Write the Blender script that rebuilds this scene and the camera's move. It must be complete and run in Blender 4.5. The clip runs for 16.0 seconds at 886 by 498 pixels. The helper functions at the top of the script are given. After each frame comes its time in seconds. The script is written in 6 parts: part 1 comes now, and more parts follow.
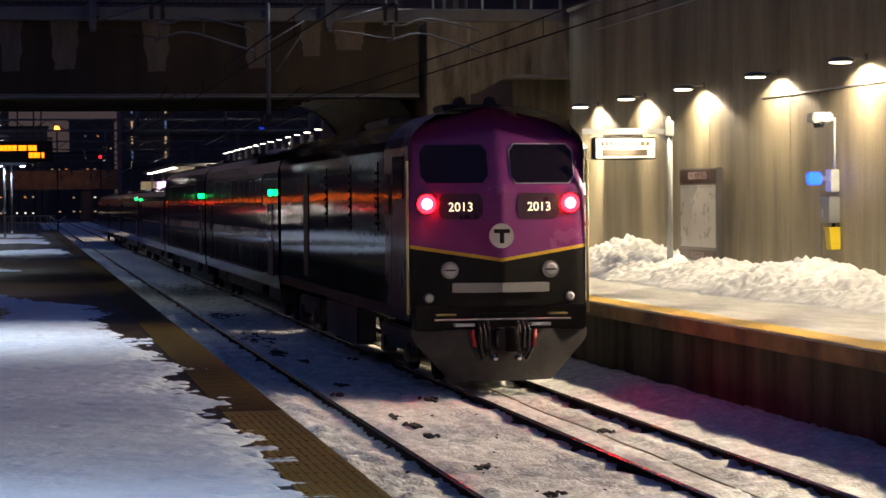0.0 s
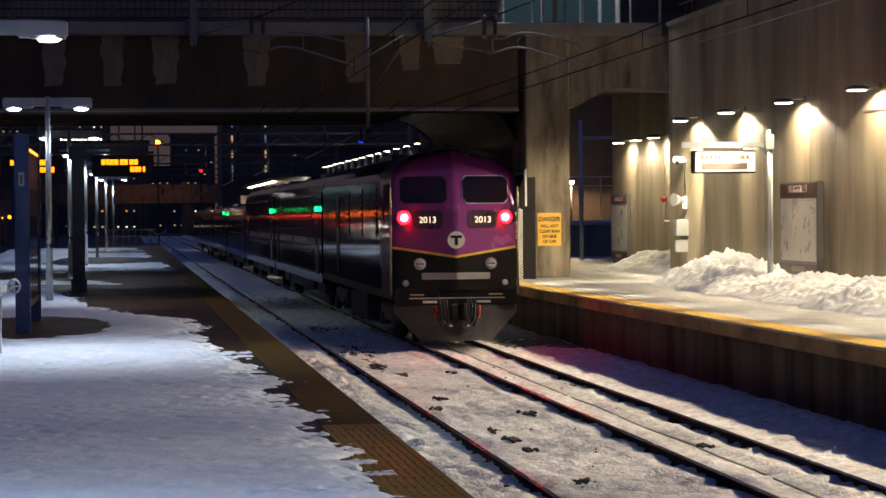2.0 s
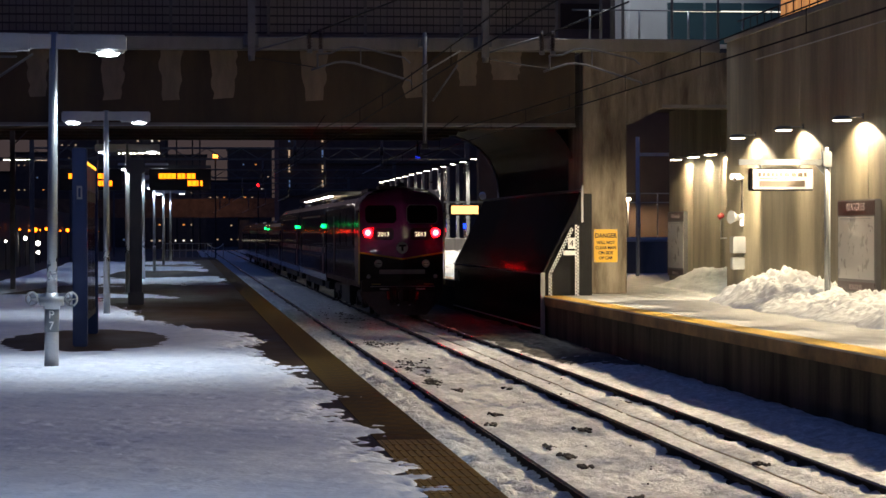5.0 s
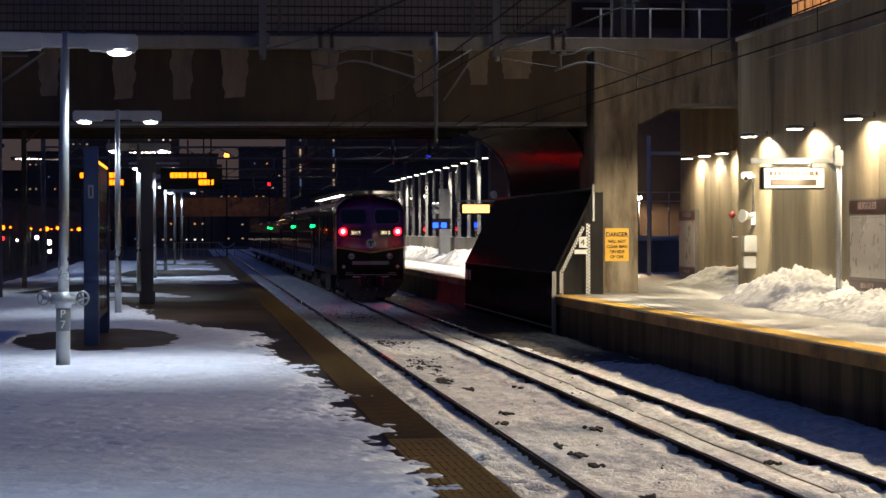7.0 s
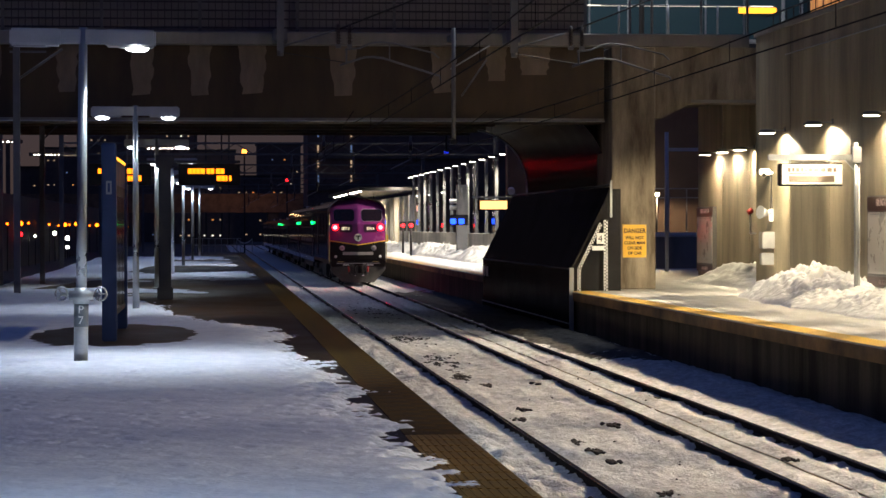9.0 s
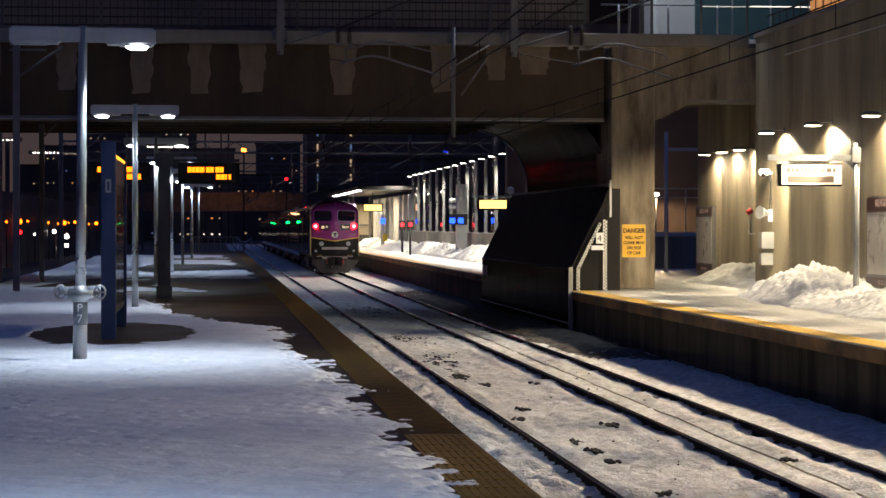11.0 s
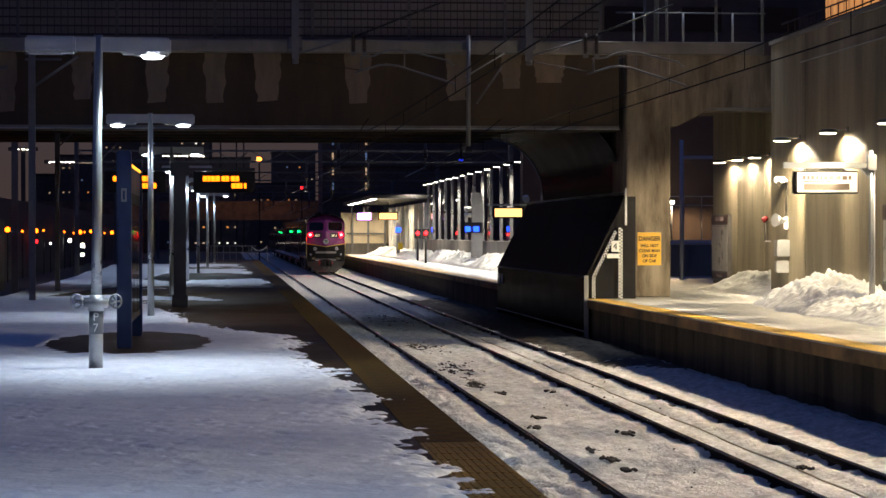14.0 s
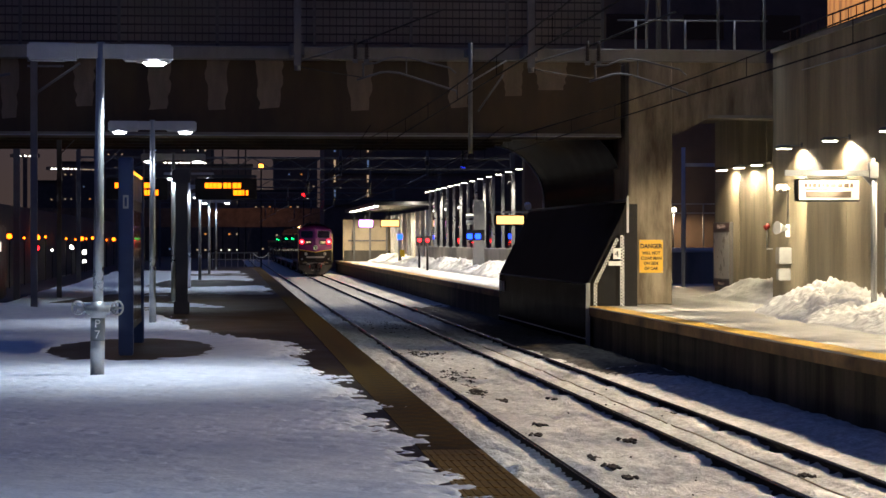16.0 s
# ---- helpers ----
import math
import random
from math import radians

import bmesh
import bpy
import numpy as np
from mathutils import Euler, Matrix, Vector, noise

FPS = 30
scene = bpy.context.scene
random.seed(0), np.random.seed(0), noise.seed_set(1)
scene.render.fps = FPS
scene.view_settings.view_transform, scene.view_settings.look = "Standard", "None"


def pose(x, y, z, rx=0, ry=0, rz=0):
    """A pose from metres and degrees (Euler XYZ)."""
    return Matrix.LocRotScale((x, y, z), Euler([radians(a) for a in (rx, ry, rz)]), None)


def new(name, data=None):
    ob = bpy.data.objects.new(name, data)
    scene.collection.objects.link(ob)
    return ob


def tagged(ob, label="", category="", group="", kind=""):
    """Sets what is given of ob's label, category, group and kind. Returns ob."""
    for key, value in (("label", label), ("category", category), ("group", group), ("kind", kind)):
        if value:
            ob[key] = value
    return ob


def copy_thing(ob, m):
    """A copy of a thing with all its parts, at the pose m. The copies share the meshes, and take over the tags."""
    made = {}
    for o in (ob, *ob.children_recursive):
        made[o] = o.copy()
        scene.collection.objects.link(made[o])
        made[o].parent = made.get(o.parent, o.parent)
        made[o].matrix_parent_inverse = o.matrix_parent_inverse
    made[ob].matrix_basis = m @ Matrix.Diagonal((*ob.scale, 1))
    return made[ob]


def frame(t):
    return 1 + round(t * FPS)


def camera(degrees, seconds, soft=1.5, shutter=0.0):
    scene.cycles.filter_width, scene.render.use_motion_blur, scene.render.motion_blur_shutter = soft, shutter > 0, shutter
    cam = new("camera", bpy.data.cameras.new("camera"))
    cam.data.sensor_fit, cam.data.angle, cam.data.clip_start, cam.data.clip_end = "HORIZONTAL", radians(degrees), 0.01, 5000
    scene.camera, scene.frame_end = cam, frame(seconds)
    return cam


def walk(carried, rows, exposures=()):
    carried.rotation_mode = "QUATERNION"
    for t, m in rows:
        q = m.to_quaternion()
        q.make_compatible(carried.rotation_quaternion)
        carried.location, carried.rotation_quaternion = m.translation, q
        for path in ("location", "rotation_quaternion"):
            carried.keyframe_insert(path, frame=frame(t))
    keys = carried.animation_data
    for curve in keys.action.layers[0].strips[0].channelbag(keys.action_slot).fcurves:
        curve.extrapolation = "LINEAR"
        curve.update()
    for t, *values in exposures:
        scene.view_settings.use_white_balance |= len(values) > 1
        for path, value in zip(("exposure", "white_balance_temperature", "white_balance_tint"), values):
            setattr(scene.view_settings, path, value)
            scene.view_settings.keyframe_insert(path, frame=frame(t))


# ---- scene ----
# World: y runs along the track, x to the right, z up; the platform's top is z = 0.
EYE = 2.04
RAIL = -1.22          # top of rail
GROUND = -1.40        # track bed
cam = camera(21.15, 16.0, soft=1.5, shutter=0.4)
walk(cam, [
    (0.0, pose(0, 0, EYE, 88.828, 0.508, -9.992)),
    (0.5, pose(0, 0, EYE, 89.007, 0.395, -9.167)),
    (1.0, pose(0, 0, EYE, 89.098, 0.414, -8.562)),
    (1.5, pose(0, 0, EYE, 89.130, 0.417, -7.995)),
    (2.0, pose(0, 0, EYE, 89.181, 0.506, -7.605)),
    (2.5, pose(0, 0, EYE, 89.256, 0.495, -7.297)),
    (3.0, pose(0, 0, EYE, 89.369, 0.425, -6.987)),
    (3.5, pose(0, 0, EYE, 89.485, 0.294, -6.707)),
    (4.0, pose(0, 0, EYE, 89.527, 0.236, -6.519)),
    (6.5, pose(0, 0, EYE, 89.590, 0.127, -6.017)),
    (7.0, pose(0, 0, EYE, 89.541, 0.177, -5.978)),
    (7.5, pose(0, 0, EYE, 89.520, 0.158, -5.879)),
    (8.0, pose(0, 0, EYE, 89.533, 0.061, -5.806)),
    (8.5, pose(0, 0, EYE, 89.493, 0.092, -5.679)),
    (9.0, pose(0, 0, EYE, 89.450, 0.122, -5.553)),
    (11.5, pose(0, 0, EYE, 89.433, -0.075, -5.557)),
    (12.0, pose(0, 0, EYE, 89.473, -0.053, -5.485)),
    (12.5, pose(0, 0, EYE, 89.489, -0.007, -5.435)),
    (13.0, pose(0, 0, EYE, 89.523, 0.054, -5.340)),
    (13.5, pose(0, 0, EYE, 89.557, 0.137, -5.249)),
    (14.0, pose(0, 0, EYE, 89.635, 0.079, -5.198)),
    (14.5, pose(0, 0, EYE, 89.721, -0.014, -5.102)),
    (15.0, pose(0, 0, EYE, 89.796, -0.036, -5.137)),
    (15.5, pose(0, 0, EYE, 89.831, -0.078, -5.105)),
    (16.0, pose(0, 0, EYE, 89.809, 0.000, -5.156))
])

# ---- light ----
world = bpy.data.worlds.new("night")
scene.world = world
world.use_nodes = True
bg = world.node_tree.nodes["Background"]
# deep blue overhead, a dull brown city glow along the horizon
sky_at = world.node_tree.nodes.new("ShaderNodeTexCoord")
sky_axes = world.node_tree.nodes.new("ShaderNodeSeparateXYZ")
sky_ramp = world.node_tree.nodes.new("ShaderNodeValToRGB")
world.node_tree.links.new(sky_at.outputs["Generated"], sky_axes.inputs["Vector"])
world.node_tree.links.new(sky_axes.outputs["Z"], sky_ramp.inputs["Fac"])
world.node_tree.links.new(sky_ramp.outputs["Color"], bg.inputs["Color"])
sky_ramp.color_ramp.elements[0].position, sky_ramp.color_ramp.elements[1].position = 0.02, 0.42
sky_ramp.color_ramp.elements[0].color, sky_ramp.color_ramp.elements[1].color = (0.42, 0.29, 0.27, 1), (0.14, 0.29, 0.98, 1)
bg.inputs["Strength"].default_value = 0.094
scene.view_settings.exposure = 0.48


def spot(x, y, z, watts, color, angle=150, blend=0.6, tilt=(0, 0), size=0.08):
    d = bpy.data.lights.new("lamp_light", "SPOT")
    d.energy, d.color, d.spot_size, d.spot_blend, d.shadow_soft_size = watts, color, radians(angle), blend, size
    ob = new("lamp_light", d)
    ob.matrix_world = pose(x, y, z, tilt[0], tilt[1], 0)
    return ob


# ---- building blocks ----
def box(bm, x0, x1, y0, y1, z0, z1):
    v = [bm.verts.new((x, y, z)) for x in (x0, x1) for y in (y0, y1) for z in (z0, z1)]
    for f in ((0, 1, 3, 2), (4, 6, 7, 5), (0, 4, 5, 1), (2, 3, 7, 6), (0, 2, 6, 4), (1, 5, 7, 3)):
        bm.faces.new([v[i] for i in f])
    return bm


def cyl(bm, p, q, r, n=12, r2=None):
    p, q = Vector(p), Vector(q)
    d = (q - p).normalized()
    a = d.orthogonal().normalized()
    b = d.cross(a)
    r2 = r if r2 is None else r2
    lo, hi = [], []
    for i in range(n):
        w = a * math.cos(2 * math.pi * i / n) + b * math.sin(2 * math.pi * i / n)
        lo.append(bm.verts.new(p + w * r))
        hi.append(bm.verts.new(q + w * r2))
    for i in range(n):
        f = bm.faces.new((lo[i], lo[(i + 1) % n], hi[(i + 1) % n], hi[i]))
        f.smooth = n > 6
    bm.faces.new(lo[::-1])
    bm.faces.new(hi)
    return bm


def tube(bm, pts, r, n=8):
    """One connected tube along a line of points."""
    pts = [Vector(p) for p in pts]
    rings = []
    for i, p in enumerate(pts):
        d = (pts[min(i + 1, len(pts) - 1)] - pts[max(i - 1, 0)]).normalized()
        a = d.cross(Vector((0.3, 0.2, 1)) if abs(d.z) < 0.9 else Vector((1, 0.2, 0.1))).normalized()
        b = d.cross(a)
        rings.append([bm.verts.new(p + (a * math.cos(2 * math.pi * k / n) + b * math.sin(2 * math.pi * k / n)) * r) for k in range(n)])
    for u, v in zip(rings, rings[1:]):
        for k in range(n):
            bm.faces.new((u[k], u[(k + 1) % n], v[(k + 1) % n], v[k])).smooth = True
    bm.faces.new(rings[0][::-1])
    bm.faces.new(rings[-1])
    return bm


def prism(bm, pts, a, b, axis="y"):
    """Extrude a closed outline: axis y takes (x, z), axis x takes (y, z), axis z takes (x, y)."""
    put = {"y": lambda p, t: (p[0], t, p[1]), "x": lambda p, t: (t, p[0], p[1]), "z": lambda p, t: (p[0], p[1], t)}[axis]
    lo = [bm.verts.new(put(p, a)) for p in pts]
    hi = [bm.verts.new(put(p, b)) for p in pts]
    n = len(pts)
    for i in range(n):
        bm.faces.new((lo[i], lo[(i + 1) % n], hi[(i + 1) % n], hi[i]))
    bm.faces.new(lo[::-1])
    bm.faces.new(hi)
    bmesh.ops.recalc_face_normals(bm, faces=bm.faces)
    return bm


def bevel(bm, w, seg=2):
    bmesh.ops.bevel(bm, geom=list(bm.edges), offset=w, segments=seg, affect="EDGES", clamp_overlap=True)
    return bm


def grid(bm, fn, us, vs, smooth=True):
    vv = [[bm.verts.new(fn(u, v)) for u in us] for v in vs]
    for j in range(len(vs) - 1):
        for i in range(len(us) - 1):
            f = bm.faces.new((vv[j][i], vv[j][i + 1], vv[j + 1][i + 1], vv[j + 1][i]))
            f.smooth = smooth
    return bm


def lin(a, b, n):
    return [a + (b - a) * i / (n - 1) for i in range(n)]


def mesh_of(name, bm, material):
    me = bpy.data.meshes.new(name)
    bm.to_mesh(me)
    bm.free()
    me.materials.append(material)
    return me


def part(name, bm, material, parent, label=""):
    ob = new(name, mesh_of(name, bm, material))
    ob.parent = parent
    return tagged(ob, label)


def thing(name, label, category, at=(0, 0, 0), group="", kind="", turn=0):
    ob = new(name)
    ob.empty_display_size = 0.2
    ob.matrix_world = pose(*at, 0, 0, turn)
    return tagged(ob, label, category, group, kind)


def solo(name, bm, material, label, category, kind="", group="", at=None):
    ob = new(name, mesh_of(name, bm, material))
    if at:
        ob.location = at
    return tagged(ob, label, category, group, kind)


B = bmesh.new


# ---- materials ----
def surface(name, color, rough=0.6, metal=0.0, vary=0.25, scale=1.0, stretch=(1, 1, 1), bump=0.15, grain=40.0, dark=None, coat=0.0, rvary=0.15, spec=0.5, depth=0.02):
    """A surface with slow stains and fine grain; dark: the stain's colour."""
    m = bpy.data.materials.new(name)
    m.use_nodes = True
    nt = m.node_tree
    p = nt.nodes["Principled BSDF"]
    L = nt.links.new
    tc = nt.nodes.new("ShaderNodeTexCoord")
    mp = nt.nodes.new("ShaderNodeMapping")
    mp.inputs["Scale"].default_value = stretch
    L(tc.outputs["Object"], mp.inputs["Vector"])
    big = nt.nodes.new("ShaderNodeTexNoise")
    big.inputs["Scale"].default_value, big.inputs["Detail"].default_value, big.inputs["Roughness"].default_value = scale, 6, 0.65
    L(mp.outputs["Vector"], big.inputs["Vector"])
    fine = nt.nodes.new("ShaderNodeTexNoise")
    fine.inputs["Scale"].default_value, fine.inputs["Detail"].default_value = grain, 4
    L(tc.outputs["Object"], fine.inputs["Vector"])
    ramp = nt.nodes.new("ShaderNodeValToRGB")
    d = dark or tuple(c * (1 - vary) for c in color)
    ramp.color_ramp.elements[0].position, ramp.color_ramp.elements[1].position = 0.35, 0.65
    ramp.color_ramp.elements[0].color, ramp.color_ramp.elements[1].color = (*d, 1), (*color, 1)
    L(big.outputs["Fac"], ramp.inputs["Fac"])
    mix = nt.nodes.new("ShaderNodeMix")
    mix.data_type, mix.blend_type = "RGBA", "MULTIPLY"
    mix.inputs["Factor"].default_value = min(1.0, vary * 1.2)
    g2 = nt.nodes.new("ShaderNodeValToRGB")
    g2.color_ramp.elements[0].position, g2.color_ramp.elements[1].position = 0.3, 0.6
    g2.color_ramp.elements[0].color = (0.55, 0.55, 0.55, 1)
    L(fine.outputs["Fac"], g2.inputs["Fac"])
    L(ramp.outputs["Color"], mix.inputs["A"])
    L(g2.outputs["Color"], mix.inputs["B"])
    L(mix.outputs["Result"], p.inputs["Base Color"])
    rr = nt.nodes.new("ShaderNodeMapRange")
    rr.inputs["To Min"].default_value, rr.inputs["To Max"].default_value = max(0.02, rough - rvary), min(1, rough + rvary)
    L(big.outputs["Fac"], rr.inputs["Value"])
    L(rr.outputs["Result"], p.inputs["Roughness"])
    p.inputs["Metallic"].default_value, p.inputs["Coat Weight"].default_value = metal, coat
    p.inputs["Specular IOR Level"].default_value = spec
    if bump:
        bp = nt.nodes.new("ShaderNodeBump")
        bp.inputs["Strength"].default_value, bp.inputs["Distance"].default_value = bump, depth
        L(fine.outputs["Fac"], bp.inputs["Height"])
        L(bp.outputs["Normal"], p.inputs["Normal"])
    return m


def glow(name, color, strength):
    m = bpy.data.materials.new(name)
    m.use_nodes = True
    p = m.node_tree.nodes["Principled BSDF"]
    p.inputs["Base Color"].default_value = (*[min(1, c) for c in color], 1)
    p.inputs["Emission Color"].default_value, p.inputs["Emission Strength"].default_value = (*color, 1), strength
    return m


# bluish darker patches put the shade of trodden dimples into the snow's colour
M_SNOW = surface("snow", (0.80, 0.83, 0.88), 0.75, vary=0.15, scale=2.2, stretch=(1.0, 0.6, 1), bump=0.45, grain=14, depth=0.025, dark=(0.66, 0.70, 0.78))
M_TRACKSNOW = surface("dirty_snow", (0.80, 0.78, 0.75), 0.8, vary=0.4, scale=5.0, stretch=(1, 0.7, 1), bump=0.9, grain=19, depth=0.04, dark=(0.46, 0.44, 0.41))
M_CONC = surface("concrete", (0.30, 0.28, 0.25), 0.75, vary=0.4, scale=0.7, stretch=(1, 1, 0.25), bump=0.2)
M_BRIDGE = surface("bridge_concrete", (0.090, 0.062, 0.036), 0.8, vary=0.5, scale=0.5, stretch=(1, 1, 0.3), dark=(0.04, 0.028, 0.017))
# yellow-brown lighter streaks put the wet sheen into the colour
M_WET = surface("wet_platform", (0.058, 0.034, 0.012), 0.5, vary=0.6, scale=1.1, stretch=(0.5, 0.35, 1), bump=0.12, rvary=0.2, spec=0.12, dark=(0.018, 0.013, 0.009))
M_YELLOW = surface("tactile_yellow", (0.62, 0.36, 0.04), 0.5, vary=0.35, scale=1.5)
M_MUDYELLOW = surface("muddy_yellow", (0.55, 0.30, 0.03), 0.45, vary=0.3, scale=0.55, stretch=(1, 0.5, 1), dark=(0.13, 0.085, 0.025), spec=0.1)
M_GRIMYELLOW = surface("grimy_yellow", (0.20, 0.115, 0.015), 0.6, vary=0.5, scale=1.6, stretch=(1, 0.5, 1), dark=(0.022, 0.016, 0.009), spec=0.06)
M_RUST = surface("rail_steel", (0.016, 0.013, 0.012), 0.8, vary=0.3, spec=0.08)
M_HEAD = surface("rail_head", (0.62, 0.60, 0.58), 0.2, 1.0, vary=0.05, bump=0.02, rvary=0.05)
M_STEEL = surface("galvanised_steel", (0.42, 0.43, 0.44), 0.42, 0.7, vary=0.2, bump=0.03)
M_DARK = surface("dark_steel", (0.03, 0.03, 0.032), 0.5, 0.3, vary=0.3)
M_BLACK = surface("black_paint", (0.014, 0.012, 0.012), 0.4, vary=0.3, bump=0.03, spec=0.2)
M_PURPLE = surface("purple_paint", (0.24, 0.04, 0.20), 0.24, vary=0.15, bump=0.02, coat=0.4)
M_LAMP = glow("lamp_lens", (1.0, 0.86, 0.62), 25)
M_LAMPC = glow("cool_lamp_lens", (0.9, 0.95, 1.0), 20)
M_RED = glow("red_lamp", (1.0, 0.0005, 0.0012), 150)

M_WALL = surface("board_marked_wall", (0.35, 0.295, 0.20), 0.6, vary=0.3, scale=0.75, stretch=(1, 1.0, 0.16), bump=0.15, grain=24, dark=(0.135, 0.115, 0.075))
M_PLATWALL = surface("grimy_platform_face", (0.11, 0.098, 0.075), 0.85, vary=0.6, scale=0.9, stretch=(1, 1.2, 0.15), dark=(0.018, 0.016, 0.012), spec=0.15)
M_RUSTEDGE = surface("rust_stained_edge", (0.34, 0.21, 0.09), 0.8, vary=0.5, scale=0.9, stretch=(1, 0.5, 0.6), dark=(0.06, 0.035, 0.016))
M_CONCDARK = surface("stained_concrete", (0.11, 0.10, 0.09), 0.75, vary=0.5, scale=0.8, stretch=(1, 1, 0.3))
M_PIER = surface("pier_concrete", (0.36, 0.30, 0.22), 0.8, vary=0.6, scale=1.1, stretch=(1.6, 1.6, 0.3), bump=0.3, dark=(0.10, 0.07, 0.042))
M_STREAK = surface("lime_streak", (0.25, 0.195, 0.145), 0.8, vary=0.3, scale=3, stretch=(1, 1, 0.3))


def lacquer(name, color, rough, gloss, scale):
    """Dark sheet with a weak even gloss that varies in slow patches."""
    m = bpy.data.materials.new(name)
    m.use_nodes = True
    nt = m.node_tree
    L = nt.links.new
    nt.nodes.remove(nt.nodes["Principled BSDF"])
    tc = nt.nodes.new("ShaderNodeTexCoord")
    no = nt.nodes.new("ShaderNodeTexNoise")
    no.inputs["Scale"].default_value, no.inputs["Detail"].default_value = scale, 5
    L(tc.outputs["Object"], no.inputs["Vector"])
    di, gl, mx = nt.nodes.new("ShaderNodeBsdfDiffuse"), nt.nodes.new("ShaderNodeBsdfGlossy"), nt.nodes.new("ShaderNodeMixShader")
    di.inputs["Color"].default_value = (*color, 1)
    gl.inputs["Color"].default_value, gl.inputs["Roughness"].default_value = (0.9, 0.9, 0.9, 1), rough
    mr = nt.nodes.new("ShaderNodeMapRange")
    mr.inputs["To Min"].default_value, mr.inputs["To Max"].default_value = gloss * 0.4, gloss * 1.6
    bp = nt.nodes.new("ShaderNodeBump")
    bp.inputs["Strength"].default_value, bp.inputs["Distance"].default_value = 0.25, 0.03
    L(no.outputs["Fac"], bp.inputs["Height"])
    L(bp.outputs["Normal"], gl.inputs["Normal"])
    L(no.outputs["Fac"], mr.inputs["Value"])
    L(mr.outputs["Result"], mx.inputs["Fac"])
    L(di.outputs["BSDF"], mx.inputs[1])
    L(gl.outputs["BSDF"], mx.inputs[2])
    L(mx.outputs["Shader"], nt.nodes["Material Output"].inputs["Surface"])
    return m


M_GLOSSBLACK = lacquer("gloss_black_panel", (0.006, 0.005, 0.005), 0.2, 0.055, 0.9)
# near-black colour stands in for the dark of the unlit underpass
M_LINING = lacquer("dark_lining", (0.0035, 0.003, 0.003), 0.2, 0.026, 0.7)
M_WHITE = surface("white_paint", (0.75, 0.75, 0.73), 0.5, vary=0.15, scale=4, bump=0.03)
M_ICE = surface("icy_deck", (0.56, 0.55, 0.53), 0.42, vary=0.4, scale=1.4, stretch=(1.6, 0.5, 1), bump=0.3, rvary=0.25, grain=10, dark=(0.20, 0.19, 0.17))
M_FARGROUND = surface("far_ground", (0.06, 0.06, 0.065), 0.9, vary=0.4, scale=0.3)
M_MESH = surface("fence_mesh", (0.07, 0.066, 0.072), 0.7, vary=0.3, spec=0.1)
M_GREYSTEEL = surface("weathered_steel", (0.14, 0.14, 0.15), 0.6, 0.1, vary=0.3)
M_BACKING = surface("fence_backing", (0.24, 0.215, 0.225), 0.8, vary=0.3, scale=0.4)
M_BANK = surface("bank_snow", (0.80, 0.80, 0.79), 0.7, vary=0.15, scale=1.5, bump=0.6, grain=9)
M_POST = surface("pale_galvanised", (0.36, 0.37, 0.38), 0.3, 0.75, vary=0.15, bump=0.02)
M_PALE = surface("pale_grey_paint", (0.55, 0.56, 0.57), 0.5, vary=0.12, scale=3, bump=0.03)
M_BAND = surface("dark_band", (0.16, 0.18, 0.20), 0.5)
M_BLUE = surface("dark_blue_paint", (0.022, 0.055, 0.17), 0.4, vary=0.2, bump=0.03)
M_COLUMN = surface("column_paint", (0.06, 0.06, 0.065), 0.5, vary=0.25)
M_DARKGLASS = surface("dark_glass", (0.02, 0.02, 0.022), 0.06, vary=0.1, bump=0.0, rvary=0.03)
M_CABGLASS = surface("cab_glass", (0.014, 0.008, 0.011), 0.06, vary=0.1, bump=0.0, rvary=0.02)
M_SIDE = surface("stainless_side", (0.17, 0.15, 0.155), 0.05, 0.95, vary=0.3, scale=0.6, stretch=(1, 1, 3), bump=0.06, rvary=0.03, grain=5, depth=0.03)
M_WIRE = surface("dark_wire", (0.008, 0.008, 0.008), 0.8, vary=0.1, spec=0.1)
M_PURPLEDARK = surface("dark_purple_paint", (0.045, 0.010, 0.042), 0.3, vary=0.15, bump=0.02, coat=0.3)
M_STRIPE = surface("stripe_yellow", (0.75, 0.45, 0.04), 0.45, vary=0.1)
M_RAILYEL = surface("handrail_yellow", (0.65, 0.55, 0.25), 0.45, vary=0.1)
M_STEPYEL = surface("step_yellow", (0.45, 0.36, 0.12), 0.5, vary=0.2)
M_FRAME = surface("window_gasket", (0.5, 0.45, 0.5), 0.4, vary=0.1)
M_NUMBER = glow("number_light", (1.0, 0.86, 0.55), 1.1)
M_CHROME = surface("chrome", (0.75, 0.75, 0.76), 0.12, 1.0, vary=0.1, bump=0.0)
M_BUFFER = surface("buffer_grey", (0.38, 0.36, 0.34), 0.5, vary=0.2)
M_PLOUGH = surface("grimy_plough", (0.07, 0.064, 0.06), 0.6, vary=0.5, scale=2)
M_REDPAINT = surface("red_paint", (0.35, 0.02, 0.02), 0.5, vary=0.2)
M_SAFETY = surface("safety_yellow", (0.8, 0.6, 0.03), 0.45, vary=0.1)
M_SIGNYELLOW = surface("sign_yellow", (0.85, 0.46, 0.02), 0.5, vary=0.12, scale=2)
M_CASE = surface("case_grey", (0.16, 0.15, 0.15), 0.4, 0.3, vary=0.2)
M_MAP = surface("glazed_map", (0.52, 0.50, 0.47), 0.3, vary=0.05, scale=2, bump=0.01)
M_MAROON = surface("maroon_header", (0.06, 0.022, 0.022), 0.4, vary=0.15)
M_MAUVE = surface("mauve_grey", (0.32, 0.24, 0.24), 0.6, vary=0.1)
M_INSUL = surface("insulator_brown", (0.05, 0.035, 0.03), 0.35, vary=0.2)
